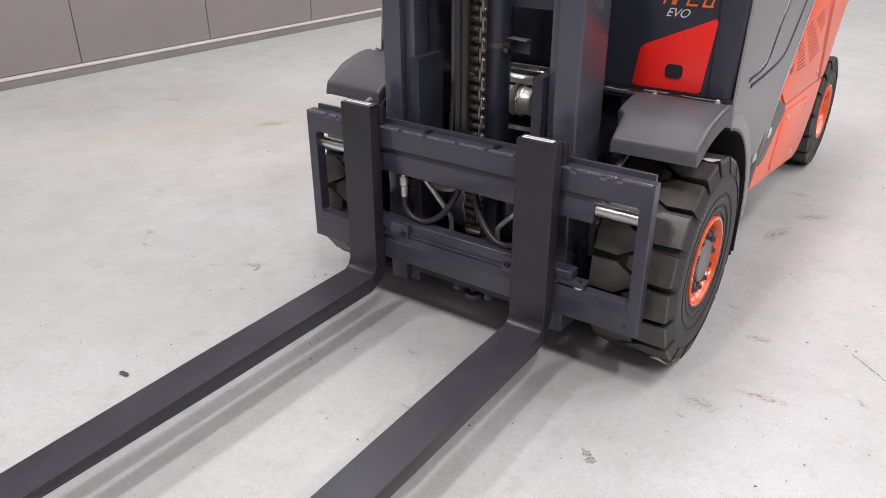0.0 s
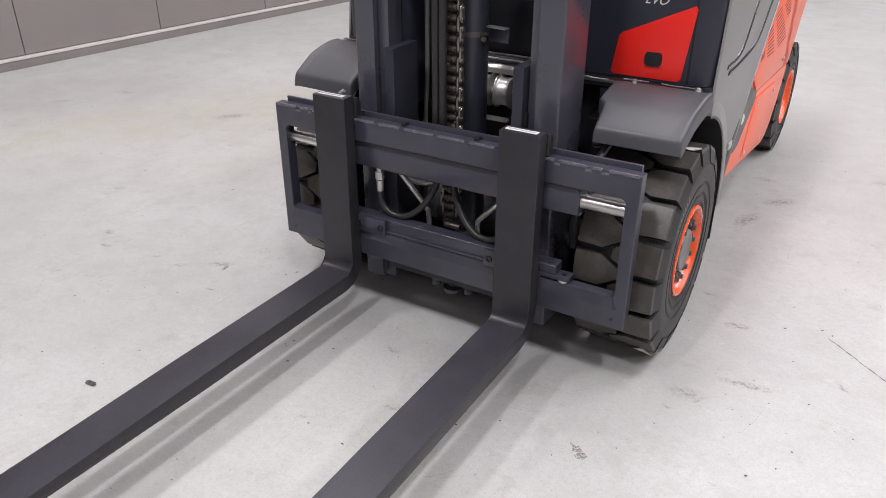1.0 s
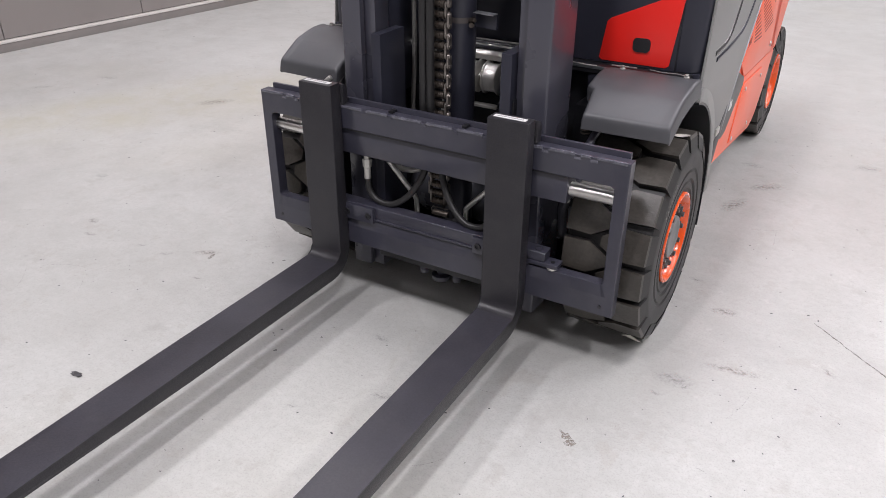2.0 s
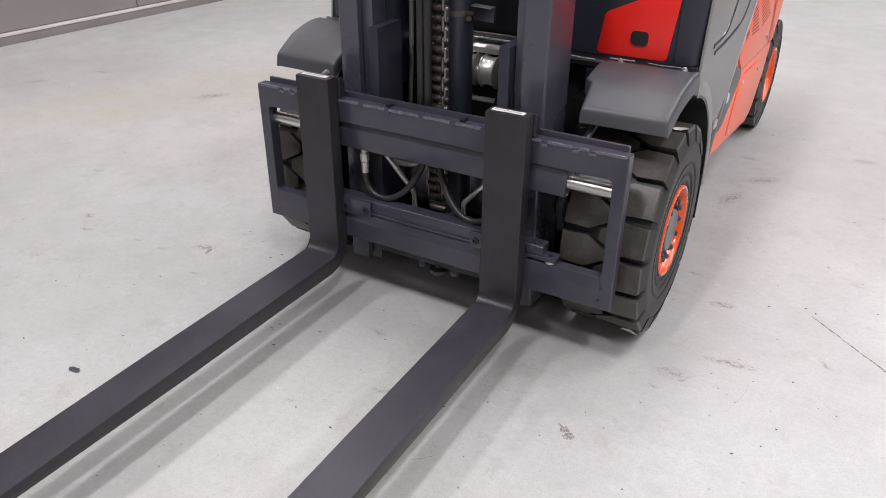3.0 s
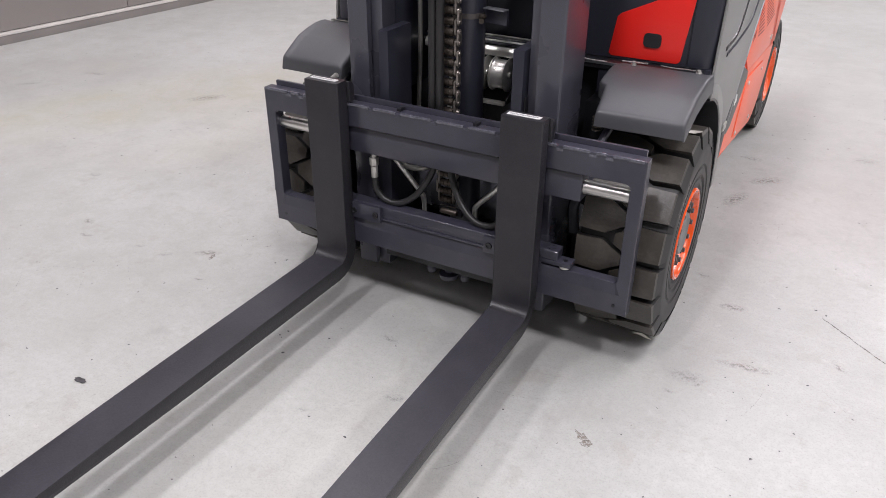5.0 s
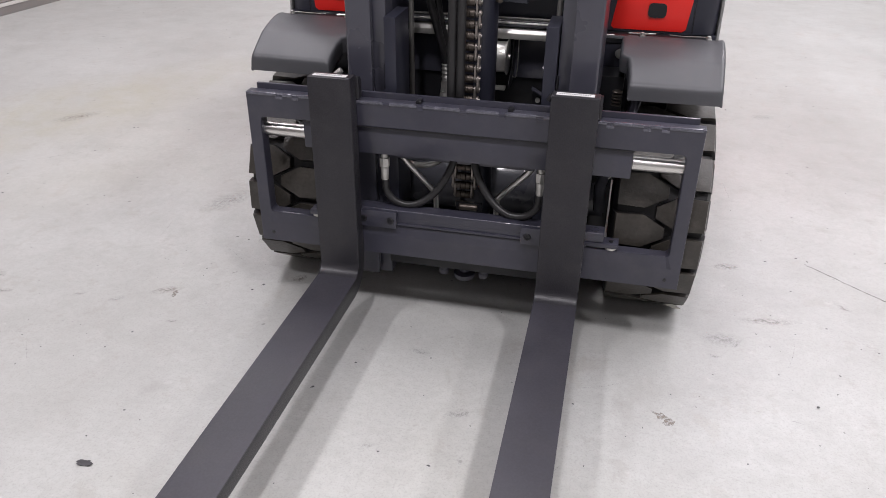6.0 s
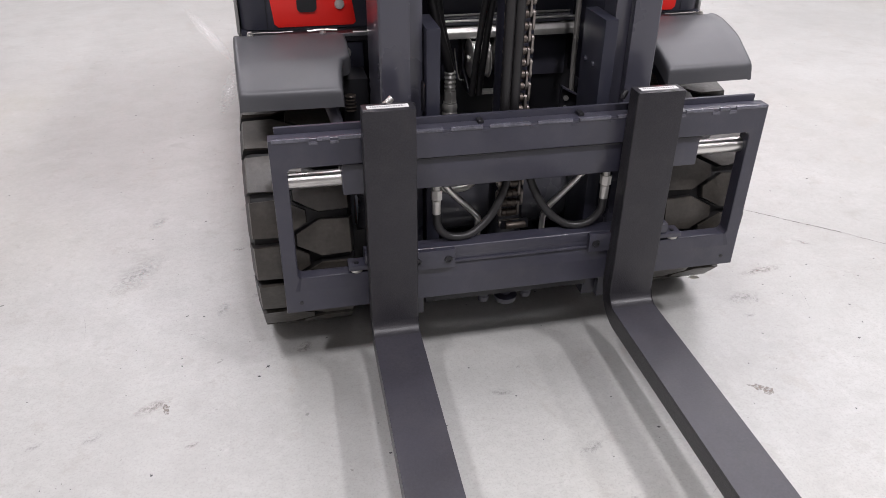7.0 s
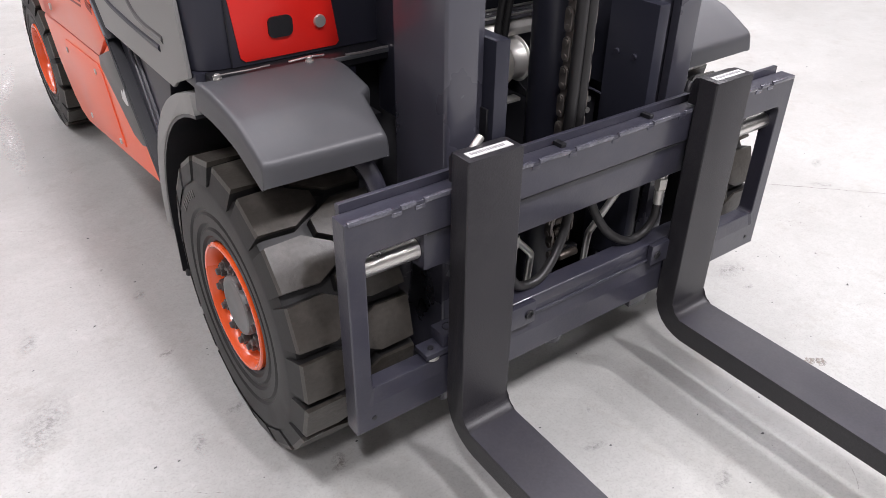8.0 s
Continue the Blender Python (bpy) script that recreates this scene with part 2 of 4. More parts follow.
def box(x0, x1, y0, y1, z0, z1, bevel=0.0, bm=None, seg=2):
    own = bmesh.new()
    bmesh.ops.create_cube(own, size=1)
    for v in own.verts:
        v.co = ((x0 + x1) / 2 + v.co.x * (x1 - x0), (y0 + y1) / 2 + v.co.y * (y1 - y0), (z0 + z1) / 2 + v.co.z * (z1 - z0))
    if bevel:
        bmesh.ops.bevel(own, geom=own.edges[:], offset=bevel, segments=seg, profile=0.6, affect="EDGES")
    return merge(bm, own)


def merge(bm, own):
    if bm is None:
        return own
    tmp = bpy.data.meshes.new("tmp")
    own.to_mesh(tmp)
    own.free()
    bm.from_mesh(tmp)
    bpy.data.meshes.remove(tmp)
    return bm


def prism(points, axis, a, b, bevel=0.0, bm=None, seg=2):
    """A polygon in the two other axes (in order), drawn out along axis from a to b."""
    own = bmesh.new()

    def at(p, h):
        return {"x": (h, p[0], p[1]), "y": (p[0], h, p[1]), "z": (p[0], p[1], h)}[axis]

    f = own.faces.new([own.verts.new(at(p, a)) for p in points])
    out = bmesh.ops.extrude_face_region(own, geom=[f])
    shift = Vector(at((0, 0), b - a))
    bmesh.ops.translate(own, verts=[v for v in out["geom"] if isinstance(v, bmesh.types.BMVert)], vec=shift)
    bmesh.ops.recalc_face_normals(own, faces=own.faces)
    if bevel:
        bmesh.ops.bevel(own, geom=own.edges[:], offset=bevel, segments=seg, profile=0.6, affect="EDGES")
    return merge(bm, own)


def rod(a, b, r, seg=20, bevel=0.0, bm=None, r2=None):
    a, b = Vector(a), Vector(b)
    own = bmesh.new()
    bmesh.ops.create_cone(own, cap_ends=True, segments=seg, radius1=r, radius2=r if r2 is None else r2, depth=(b - a).length)
    if bevel:
        rims = [e for e in own.edges if any(len(f.verts) > 4 for f in e.link_faces)]
        bmesh.ops.bevel(own, geom=rims, offset=bevel, segments=2, profile=0.6, affect="EDGES")
    turn = (b - a).to_track_quat("Z", "Y").to_matrix().to_4x4()
    own.transform(Matrix.Translation((a + b) / 2) @ turn)
    return merge(bm, own)


def lathe(profile, seg, axis="x", at=(0, 0, 0), closed=False, bm=None, caps=True):
    """Turns a profile of (along, radius) about an axis."""
    own = bmesh.new()
    rings = []
    for h, r in profile:
        ring = []
        for k in range(seg):
            a = 2 * math.pi * k / seg
            c, s = r * math.cos(a), r * math.sin(a)
            p = {"x": (h, c, s), "y": (c, h, s), "z": (c, s, h)}[axis]
            ring.append(own.verts.new(Vector(p) + Vector(at)))
        rings.append(ring)
    pairs = list(zip(rings, rings[1:])) + ([(rings[-1], rings[0])] if closed else [])
    for p, q in pairs:
        for k in range(seg):
            own.faces.new((p[k], p[(k + 1) % seg], q[(k + 1) % seg], q[k]))
    if not closed and caps:
        for ring in (rings[0], rings[-1]):
            own.faces.new(ring)
    return merge(bm, own)


def smooth_line(points, steps=8):
    """A rounded line through the points."""
    ps = [Vector(p) for p in points]
    ps = [2 * ps[0] - ps[1]] + ps + [2 * ps[-1] - ps[-2]]
    out = []
    for i in range(1, len(ps) - 2):
        for k in range(steps):
            t = k / steps
            a, b, c, d = ps[i - 1], ps[i], ps[i + 1], ps[i + 2]
            out.append(0.5 * (2 * b + (c - a) * t + (2 * a - 5 * b + 4 * c - d) * t * t + (3 * b - 3 * c + d - a) * t ** 3))
    return out + [ps[-2]]


def tube(points, r, seg=12, steps=8, bm=None, flat=1.0):
    line = smooth_line(points, steps) if steps > 1 else [Vector(p) for p in points]
    own = bmesh.new()
    rings, side = [], None
    for i, p in enumerate(line):
        way = (line[min(i + 1, len(line) - 1)] - line[max(i - 1, 0)]).normalized()
        if side is None:
            side = way.orthogonal().normalized()
        side = (side - way * side.dot(way)).normalized()
        up = way.cross(side)
        rings.append([own.verts.new(p + r * (math.cos(2 * math.pi * k / seg) * side + flat * math.sin(2 * math.pi * k / seg) * up)) for k in range(seg)])
    for p, q in zip(rings, rings[1:]):
        for k in range(seg):
            own.faces.new((p[k], p[(k + 1) % seg], q[(k + 1) % seg], q[k]))
    own.faces.new(rings[0]), own.faces.new(rings[-1])
    return merge(bm, own)


def hexnut(a, b, r, bm=None):
    return rod(a, b, r, 6, 0.0, bm)


# ---- the hall ----
X0, X1, Y0, Y1 = -6.0, 12.0, -11.0, 15.0
bm = bmesh.new()
bmesh.ops.create_grid(bm, x_segments=1, y_segments=1, size=0.5)
bm.transform(Matrix.Translation(((X0 + X1) / 2, (Y0 + Y1) / 2, 0)) @ Matrix.Diagonal((X1 - X0, Y1 - Y0, 1, 1)))
floor = solo("floor", bm, CONCRETE, "pale grey sealed concrete floor with scuffs and stains", "floor", "structure", smooth=False)
ceiling = solo("ceiling", box(X0, X1, Y0, Y1, CEIL, CEIL + 0.15), CEILING, "plain light grey hall ceiling", "ceiling", "structure", smooth=False)
for nm, ex in (("wall_east", (X1, X1 + 0.2, Y0, Y1)), ("wall_north", (X0, X1, Y1, Y1 + 0.2)), ("wall_south", (X0, X1, Y0 - 0.2, Y0))):
    solo(nm, box(*ex, 0, CEIL), HALL, "plain light hall wall far from the truck", "wall", "structure", smooth=False)

# the near side wall, 5.7 degrees out of line with the truck
WALL_AT = Matrix.Translation((-3.875, 0, 0)) @ Matrix.Rotation(radians(-5.7), 4, "Z")
wall_west = part("wall_west", box(-0.25, -0.035, -10.9, 14.9, 0, CEIL), PLINTH, None, m=WALL_AT, smooth=False)
tagged(wall_west, "warm grey sheet-panel wall with narrow upright joints", "wall", kind="structure")
for k in range(-9, 14):
    part("panel", box(-0.034, -0.022, 1.22 + 0.98 * k + 0.003, 1.22 + 0.98 * (k + 1) - 0.003, 0.074, CEIL - 0.02, 0.002), WALL, wall_west)
baseboard = part("baseboard", box(-0.033, 0.0, -10.9, 14.9, 0, 0.052, 0.002), PLINTH, None, m=WALL_AT)
tagged(baseboard, "dark grey plinth under the panel wall", "baseboard", kind="structure")
trim = part("trim", box(-0.034, 0.004, -10.9, 14.9, 0.053, 0.070, 0.003), PLINTH_TOP, None, m=WALL_AT)
tagged(trim, "light metal ledge on top of the plinth", "trim", kind="structure")


# ---- the fork-lift truck ----
C = -0.005
truck = thing("forklift_truck", (C, 1.1, 0), "orange, grey and black counterbalance fork-lift truck standing on the concrete floor", "forklift")


def mirror(x):
    return 2 * C - x


def both(lo, hi, side):
    """x range on the side +1 or -1 of the truck's middle line."""
    a, b = C + side * lo, C + side * hi
    return (a, b) if a < b else (b, a)


# forks
def fork(x0, x1, toe, label):
    w = x1 - x0
    top, front, back, low = 0.660, -0.045, -0.003, 0.117
    # side outline in (y, z): shank, heel, blade
    out = [(back, top), (front, top), (front, 0.190)]
    for k in range(1, 7):
        a = math.pi / 2 * k / 6
        out.append((front - 0.024 * (1 - math.cos(a)), 0.190 - 0.027 * math.sin(a)))
    out += [(-0.60, 0.157), (-1.15, 0.146), (-1.19, 0.142), (-1.20, 0.136), (-1.19, 0.130), (-1.10, 0.122), (-0.60, 0.116), (-0.08, 0.116)]
    for k in range(1, 7):
        a = math.pi / 2 * k / 6
        out.append((-0.08 + (back + 0.08) * math.sin(a), low + 0.075 * (1 - math.cos(a))))
    b = bmesh.new()
    cols = [0.0, 1.0]
    rows = []
    for c in cols:
        rows.append([b.verts.new((x0 + w * c + toe * min(0, y + 0.05), y, z)) for y, z in out])
    n = len(out)
    for k in range(n):
        b.faces.new((rows[0][k], rows[0][(k + 1) % n], rows[1][(k + 1) % n], rows[1][k]))
    b.faces.new(rows[0]), b.faces.new(list(reversed(rows[1])))
    long_edges = [e for e in b.edges if (e.verts[0] in rows[0]) == (e.verts[1] in rows[0])] + [
        e for e in b.edges if all(abs(v.co.z - top) < 1e-6 for v in e.verts)]
    bmesh.ops.bevel(b, geom=list(set(long_edges)), offset=0.004, segments=2, profile=0.6, affect="EDGES")
    me = finish(b, "fork")
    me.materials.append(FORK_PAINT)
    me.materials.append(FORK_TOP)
    # upward blade faces get the paler enamel with the sheen in its colour
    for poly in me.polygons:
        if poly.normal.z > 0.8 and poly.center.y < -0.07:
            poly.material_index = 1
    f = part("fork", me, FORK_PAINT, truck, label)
    # hook that grips the top rail
    hook = prism([(back + 0.001, 0.655), (back + 0.001, 0.602), (0.020, 0.602), (0.020, 0.640), (0.012, 0.652)], "x", x0 + 0.012, x1 + 0.006, 0.003)
    part("hook", hook, FORK_PAINT, f)
    label_at = part("type_label", box(x0 + 0.010, x1 - 0.012, -0.034, -0.018, top + 0.0002, top + 0.0012), WHITE, f, "small white printed type label")
    bars = None
    rnd = random.Random(3)
    cx = x0 + 0.016
    while cx < x1 - 0.022:
        step = rnd.uniform(0.002, 0.004)
        bars = box(cx, cx + step, -0.029, -0.023, top + 0.0013, top + 0.0016, bm=bars)
        cx += step + 0.0015
    part("print", bars, INK, f, smooth=False)
    return f


fork_l = fork(-0.345, -0.245, 0.016, "black steel fork arm with a white label on top")
fork_r = fork(0.195, 0.296, 0.0, "black steel fork arm with a white label on top")
for side, fk, x in ((-1, fork_l, -0.290), (1, fork_r, 0.180)):
    if side < 0:
        part("locking_pin", rod((x - 0.013, 0.006, 0.646), (x + 0.008, 0.010, 0.664), 0.0065, 14, 0.002), ZINC, fk, "bright zinc locking pin")
    else:
        part("locking_pin", rod((x + 0.006, 0.010, 0.630), (x + 0.016, 0.014, 0.646), 0.006, 14, 0.002), BLACK, fk)

# side-shift frame: plate with two openings, top rail with notches
T, L0, L1, W = 0.597, 0.206, 0.286, 0.52


def ring_plate(xo, z0, z1, xi, h0, h1, y0, y1, r):
    """An upright plate with one wide opening whose corners are rounded."""
    own = bmesh.new()
    inner, outer = [], []
    for sx, sz, turn in ((1, 1, 0), (-1, 1, 90), (-1, -1, 180), (1, -1, 270)):
        cx, cz = sx * (xi - r), (h1 - r) if sz > 0 else (h0 + r)
        zo = z1 if sz > 0 else z0
        arc = [(cx + r * math.cos(radians(turn + 22.5 * k)), cz + r * math.sin(radians(turn + 22.5 * k))) for k in range(5)]
        first = (sx * xo, arc[0][1]) if turn in (0, 180) else (arc[0][0], zo)
        last = (arc[4][0], zo) if turn in (0, 180) else (sx * xo, arc[4][1])
        corner = (sx * xo, zo)
        inner += arc
        outer += [first, ((first[0] + corner[0]) / 2, (first[1] + corner[1]) / 2), corner, ((last[0] + corner[0]) / 2, (last[1] + corner[1]) / 2), last]
    loops = [[own.verts.new((x, y, z)) for x, z in pts] for pts in (inner, outer) for y in (y0, y1)]
    for p, q in ((0, 2), (1, 3), (0, 1), (2, 3)):
        for k in range(20):
            j = (k + 1) % 20
            own.faces.new((loops[p][k], loops[p][j], loops[q][j], loops[q][k]))
    bmesh.ops.recalc_face_normals(own, faces=own.faces)
    sharp = [e for e in own.edges if len(e.link_faces) == 2 and e.calc_face_angle() > 1.0 and abs(e.verts[0].co.y - e.verts[1].co.y) < 1e-6]
    bmesh.ops.bevel(own, geom=sharp, offset=0.0028, segments=2, profile=0.6, affect="EDGES")
    # the upper half of the lower bar leans back a little
    bmesh.ops.bisect_plane(own, geom=own.verts[:] + own.edges[:] + own.faces[:], plane_co=(0, 0, h0 - 0.030), plane_no=(0, 0, 1))
    for v in own.verts:
        if v.co.y < y0 + 0.01 and h0 - 0.029 < v.co.z < h0 + 0.001 and abs(v.co.x) < xi - 0.001:
            v.co.y += 0.0035
    return own


carriage = part("sideshift_frame", ring_plate(W, 0.203, T, 0.489, L1, 0.538, 0.0, 0.034, 0.011), STEEL_PAINT, truck, "slate grey painted steel side-shift frame", angle=4)
rail = prism([(0.031, 0.560), (0.048, 0.560), (0.048, 0.606), (0.044, 0.609), (0.036, 0.609), (0.036, 0.588), (0.031, 0.588)], "x", -0.507, 0.507, 0.001)
part("top_rail", rail, STEEL_PAINT, carriage)
# the rounded lip along the top edge, broken by the locking notches
NOTCHES = (-0.436, -0.396, -0.177, -0.098, 0.001, 0.088, 0.171, 0.322, 0.399, 0.437)
edges = [-0.514] + [v for n in NOTCHES for v in (n - 0.007, n + 0.007)] + [0.514]
# lip is paler than the frame: lamp highlight painted in, plus chips
for a, b in zip(edges[::2], edges[1::2]):
    part("edge_lip", box(a, b, -0.0022, 0.0050, T - 0.0050, T + 0.0026, 0.0022), LIP, carriage)
for x in NOTCHES:
    part("notch_block", box(x - 0.0085, x + 0.0085, -0.0012, 0.004, T - 0.0125, T - 0.0055, 0.001), LIP if abs(x) > 0.3 else STEEL_PAINT, carriage)
for x in (-0.105, 0.105):
    b = box(x - 0.006, x + 0.006, 0.014, 0.035, T - 0.006, T + 0.007, 0.002)
    part("stop_stud", b, BLACK, carriage)
for s in (-1, 1):
    part("plate_screw", rod((s * 0.488, -0.0012, 0.227), (s * 0.488, 0.004, 0.227), 0.0045, 12), BLACK, carriage)
# weld bead under the top bar
part("weld_seam", box(-0.384, 0.379, 0.0006, 0.006, 0.5345, 0.5375), BLACK, carriage, smooth=False)

# the fixed cross bar with its cylinder rods
cross = part("cylinder_bar", box(-0.385, 0.379, 0.008, 0.058, 0.468, 0.533, 0.003), STEEL_PAINT, truck, "slate grey cylinder bar between the side plates")
for s, a in ((-1, -0.386), (1, 0.380)):
    part("piston_rod", rod((a, 0.030, 0.499), (s * 0.492, 0.030, 0.499), 0.0165, 28), CHROME, cross, "chromed piston rod")

guide = prism([(0.004, 0.3035), (0.004, 0.325), (0.006, 0.327), (0.040, 0.3275), (0.040, 0.3035)], "x", C - 0.344, C + 0.344, 0.0012)
lower = part("lower_guide_bar", box(C - 0.265, C + 0.265, 0.0042, 0.040, 0.289, 0.306, 0.0, guide), STEEL_PAINT, truck)
part("guide_ledge", box(-0.30, 0.30, -0.001, 0.004, 0.2885, 0.294, 0.001), STEEL_PAINT, lower)
for s in (-1, 1):
    a, b = (-0.268, -0.157) if s < 0 else (0.147, 0.258)
    block = part("clamp_block", box(a, b, -0.009, 0.003, 0.282, 0.327, 0.002), STEEL_PAINT, lower)
    for x in ((-0.240, -0.172) if s < 0 else (0.163, 0.231)):
        wash = lathe([(-0.0005, 0.0095), (-0.003, 0.0085), (-0.003, 0.0055), (0.002, 0.0045)], 18, "y", (x, -0.009, 0.303))
        part("socket_screw", wash, BLACK, lower)
    # the guide's end: a half-round cut, a tab below it with its screw and washer
    part("half_round_hole", rod((C + s * 0.289, 0.0034, 0.3035), (C + s * 0.289, 0.030, 0.3035), 0.0135, 24), BLACK, lower)
    part("slide_pad", box(*both(0.270, 0.345, s), 0.008, 0.036, 0.2865, 0.2918), BLACK, lower)
    tab_ = part("end_tab", box(*both(0.277, 0.379, s), 0.001, 0.037, 0.2920, 0.3025, 0.0012), STEEL_PAINT, lower)
    part("tab_washer", rod((C + s * 0.362, 0.012, 0.2866), (C + s * 0.362, 0.012, 0.2918), 0.0130, 20, 0.001), ZINC, lower)
    part("tab_screw", rod((C + s * 0.362, 0.016, 0.3020), (C + s * 0.362, 0.016, 0.3052), 0.0055, 12, 0.001), BLACK, tab_)
    part("arc_mark", lathe([(0.3270, 0.0085), (0.3284, 0.0090), (0.3284, 0.0105), (0.3270, 0.0110)], 24, "z", (C + s * 0.322, 0.022, 0), True), BLACK, lower)

# mast
MAST_TOP = 2.05
for s in (-1, 1):
    xa, xb = both(0.229, 0.289, s)
    lip = 0.012
    # outer channel seen from above, open towards the middle
    o, i = (xb, xa) if s > 0 else (xa, xb)
    pts = [(i, 0.082), (o - s * 0.004, 0.082), (o, 0.086), (o + s * 0.006, 0.212), (i, 0.212), (i, 0.198), (o - s * 0.014, 0.198), (o - s * 0.014, 0.100), (i, 0.100)]
    part("mast_rail", prism(pts, "z", 0.092, MAST_TOP, 0.0015), MAST_PAINT, truck, "slate blue steel mast upright")
    xa, xb = both(0.200, 0.258, s)
    part("inner_mast_rail", prism([(xa, 0.106), (xb, 0.106), (xb, 0.118), (C + s * 0.232, 0.122), (C + s * 0.232, 0.150), (xb, 0.154), (xb, 0.166), (xa, 0.166)] if s > 0 else
                                  [(xb, 0.106), (xa, 0.106), (xa, 0.118), (C + s * 0.232, 0.122), (C + s * 0.232, 0.150), (xa, 0.154), (xa, 0.166), (xb, 0.166)], "z", 0.086, MAST_TOP, 0.001), MAST_PAINT, truck)
    xa, xb = both(0.169, 0.197, s)
    arm = part("carriage_side_plate", box(xa, xb, 0.080, 0.192, 0.235, 0.770, 0.002), BULK, truck, "dark slate carriage side plate")
    for yy in (0.121, 0.163) if s > 0 else ():
        x = xa if s > 0 else xb
        part("plate_bolt", rod((x - s * 0.005, yy, 0.668), (x + s * 0.002, yy, 0.668), 0.006, 10), STEEL_PAINT, arm)
    part("roller_cap", box(*both(0.198, 0.203, s), 0.09, 0.15, 0.60, 0.66, 0.002), BLACK, arm)
part("carriage_back_plate", box(C - 0.168, C + 0.168, 0.060, 0.078, 0.440, 0.560, 0.003), STEEL_PAINT, truck)
part("mast_cross_tie", box(C - 0.199, C + 0.199, 0.085, 0.160, 0.130, 0.185, 0.004), BLACK, truck)
# unseen plate, added to keep lamp light off the floor below
part("mast_shade_plate", box(C - 0.335, C + 0.335, 0.188, 0.452, 0.112, 0.130, 0.003), BLACK, truck)
for s in (-1, 1):
    part("mast_bracket", box(*both(0.214, 0.228, s), 0.190, 0.375, 0.575, 1.05, 0.003), BULK, truck)
part("mast_upper_tie", box(C - 0.225, C + 0.225, 0.192, 0.212, 0.905, 1.10, 0.004), BULK, truck)

cyl = part("lift_cylinder", lathe([(0.12, 0.038), (0.125, 0.040), (1.55, 0.040), (1.555, 0.036), (1.56, 0.024), (MAST_TOP - 0.05, 0.024)], 28, "z", (0.004, 0.172, 0)), BULK, truck, "dark slate blue lift cylinder")
part("hose_clamp", lathe([(0.810, 0.0405), (0.810, 0.0418), (0.823, 0.0418), (0.823, 0.0405)], 28, "z", (0.004, 0.172, 0), True), NUT, cyl)
part("clamp_bolt", rod((0.044, 0.150, 0.817), (0.060, 0.143, 0.820), 0.0055, 8, 0.001), CHAIN_PIN, cyl)
part("clamp_nut", hexnut((0.047, 0.152, 0.806), (0.052, 0.140, 0.808), 0.007), CHAIN_PIN, cyl)
part("clamp_bracket", prism([(0.048, 0.168), (0.110, 0.158), (0.112, 0.163), (0.050, 0.173)], "z", 0.800, 0.835, 0.001), BULK, cyl)
part("bracket_flange", prism([(0.052, 0.148), (0.110, 0.139), (0.112, 0.160), (0.054, 0.169)], "z", 0.8355, 0.8385, 0.0006), TRIM_BRIGHT, cyl)


# leaf chains, link by link
def roller_mesh(w):
    b = None
    for k in range(3):
        x = (k - 1) * w / 3
        b = lathe([(x - w * 0.163, 0.0074), (x - w * 0.150, 0.0094), (x + w * 0.150, 0.0094), (x + w * 0.163, 0.0074)], 14, "x", bm=b)
    return finish(b, "roller", True)


def plate_mesh(p, thick):
    """A side plate over two pins, with the pin heads."""
    outline = []
    for top in (1, -1):
        for j in range(7):
            a = math.pi * j / 6 + (0 if top > 0 else math.pi)
            outline.append((0.0086 * math.cos(a), 0.0086 * math.sin(a) + top * p / 2))
    b = prism(outline, "x", -thick / 2, thick / 2, 0.0007, None, 1)
    for z in (-p / 2, p / 2):
        b = rod((-thick / 2 - 0.002, 0, z), (thick / 2 + 0.002, 0, z), 0.0052, 10, 0.0008, b)
    return finish(b, "side_plate", True)


PITCH = 0.0245
ROLLER, PLATE = roller_mesh(0.034), plate_mesh(PITCH, 0.0052)
CX, CHY = -0.0125, 0.097
ch = part("lift_chain", rod((CX - 0.020, CHY, 0.318), (CX + 0.028, CHY, 0.318), 0.008, 14, 0.002), CHAIN_STEEL, truck, "oily brown steel leaf chain")
for k in range(45):
    z = 0.345 + k * PITCH
    out = 0.0068 * (k % 2)
    part("roller", ROLLER, CHAIN_PIN, ch, m=pose(CX, CHY, z))
    part("side_plate", PLATE, CHAIN_STEEL, ch, m=pose(CX + 0.0215 + out, CHY, z + PITCH / 2))
    part("side_plate", PLATE, CHAIN_PIN, ch, m=pose(CX - 0.0200 - out * 0.8, CHY, z + PITCH / 2))
anchor = part("chain_anchor", rod((-0.020, 0.082, 0.318), (0.026, 0.082, 0.318), 0.008, 16, 0.002), CHAIN_PIN, truck)
part("anchor_plate", box(-0.030, 0.036, 0.088, 0.100, 0.305, 0.325, 0.001), BLACK, anchor)

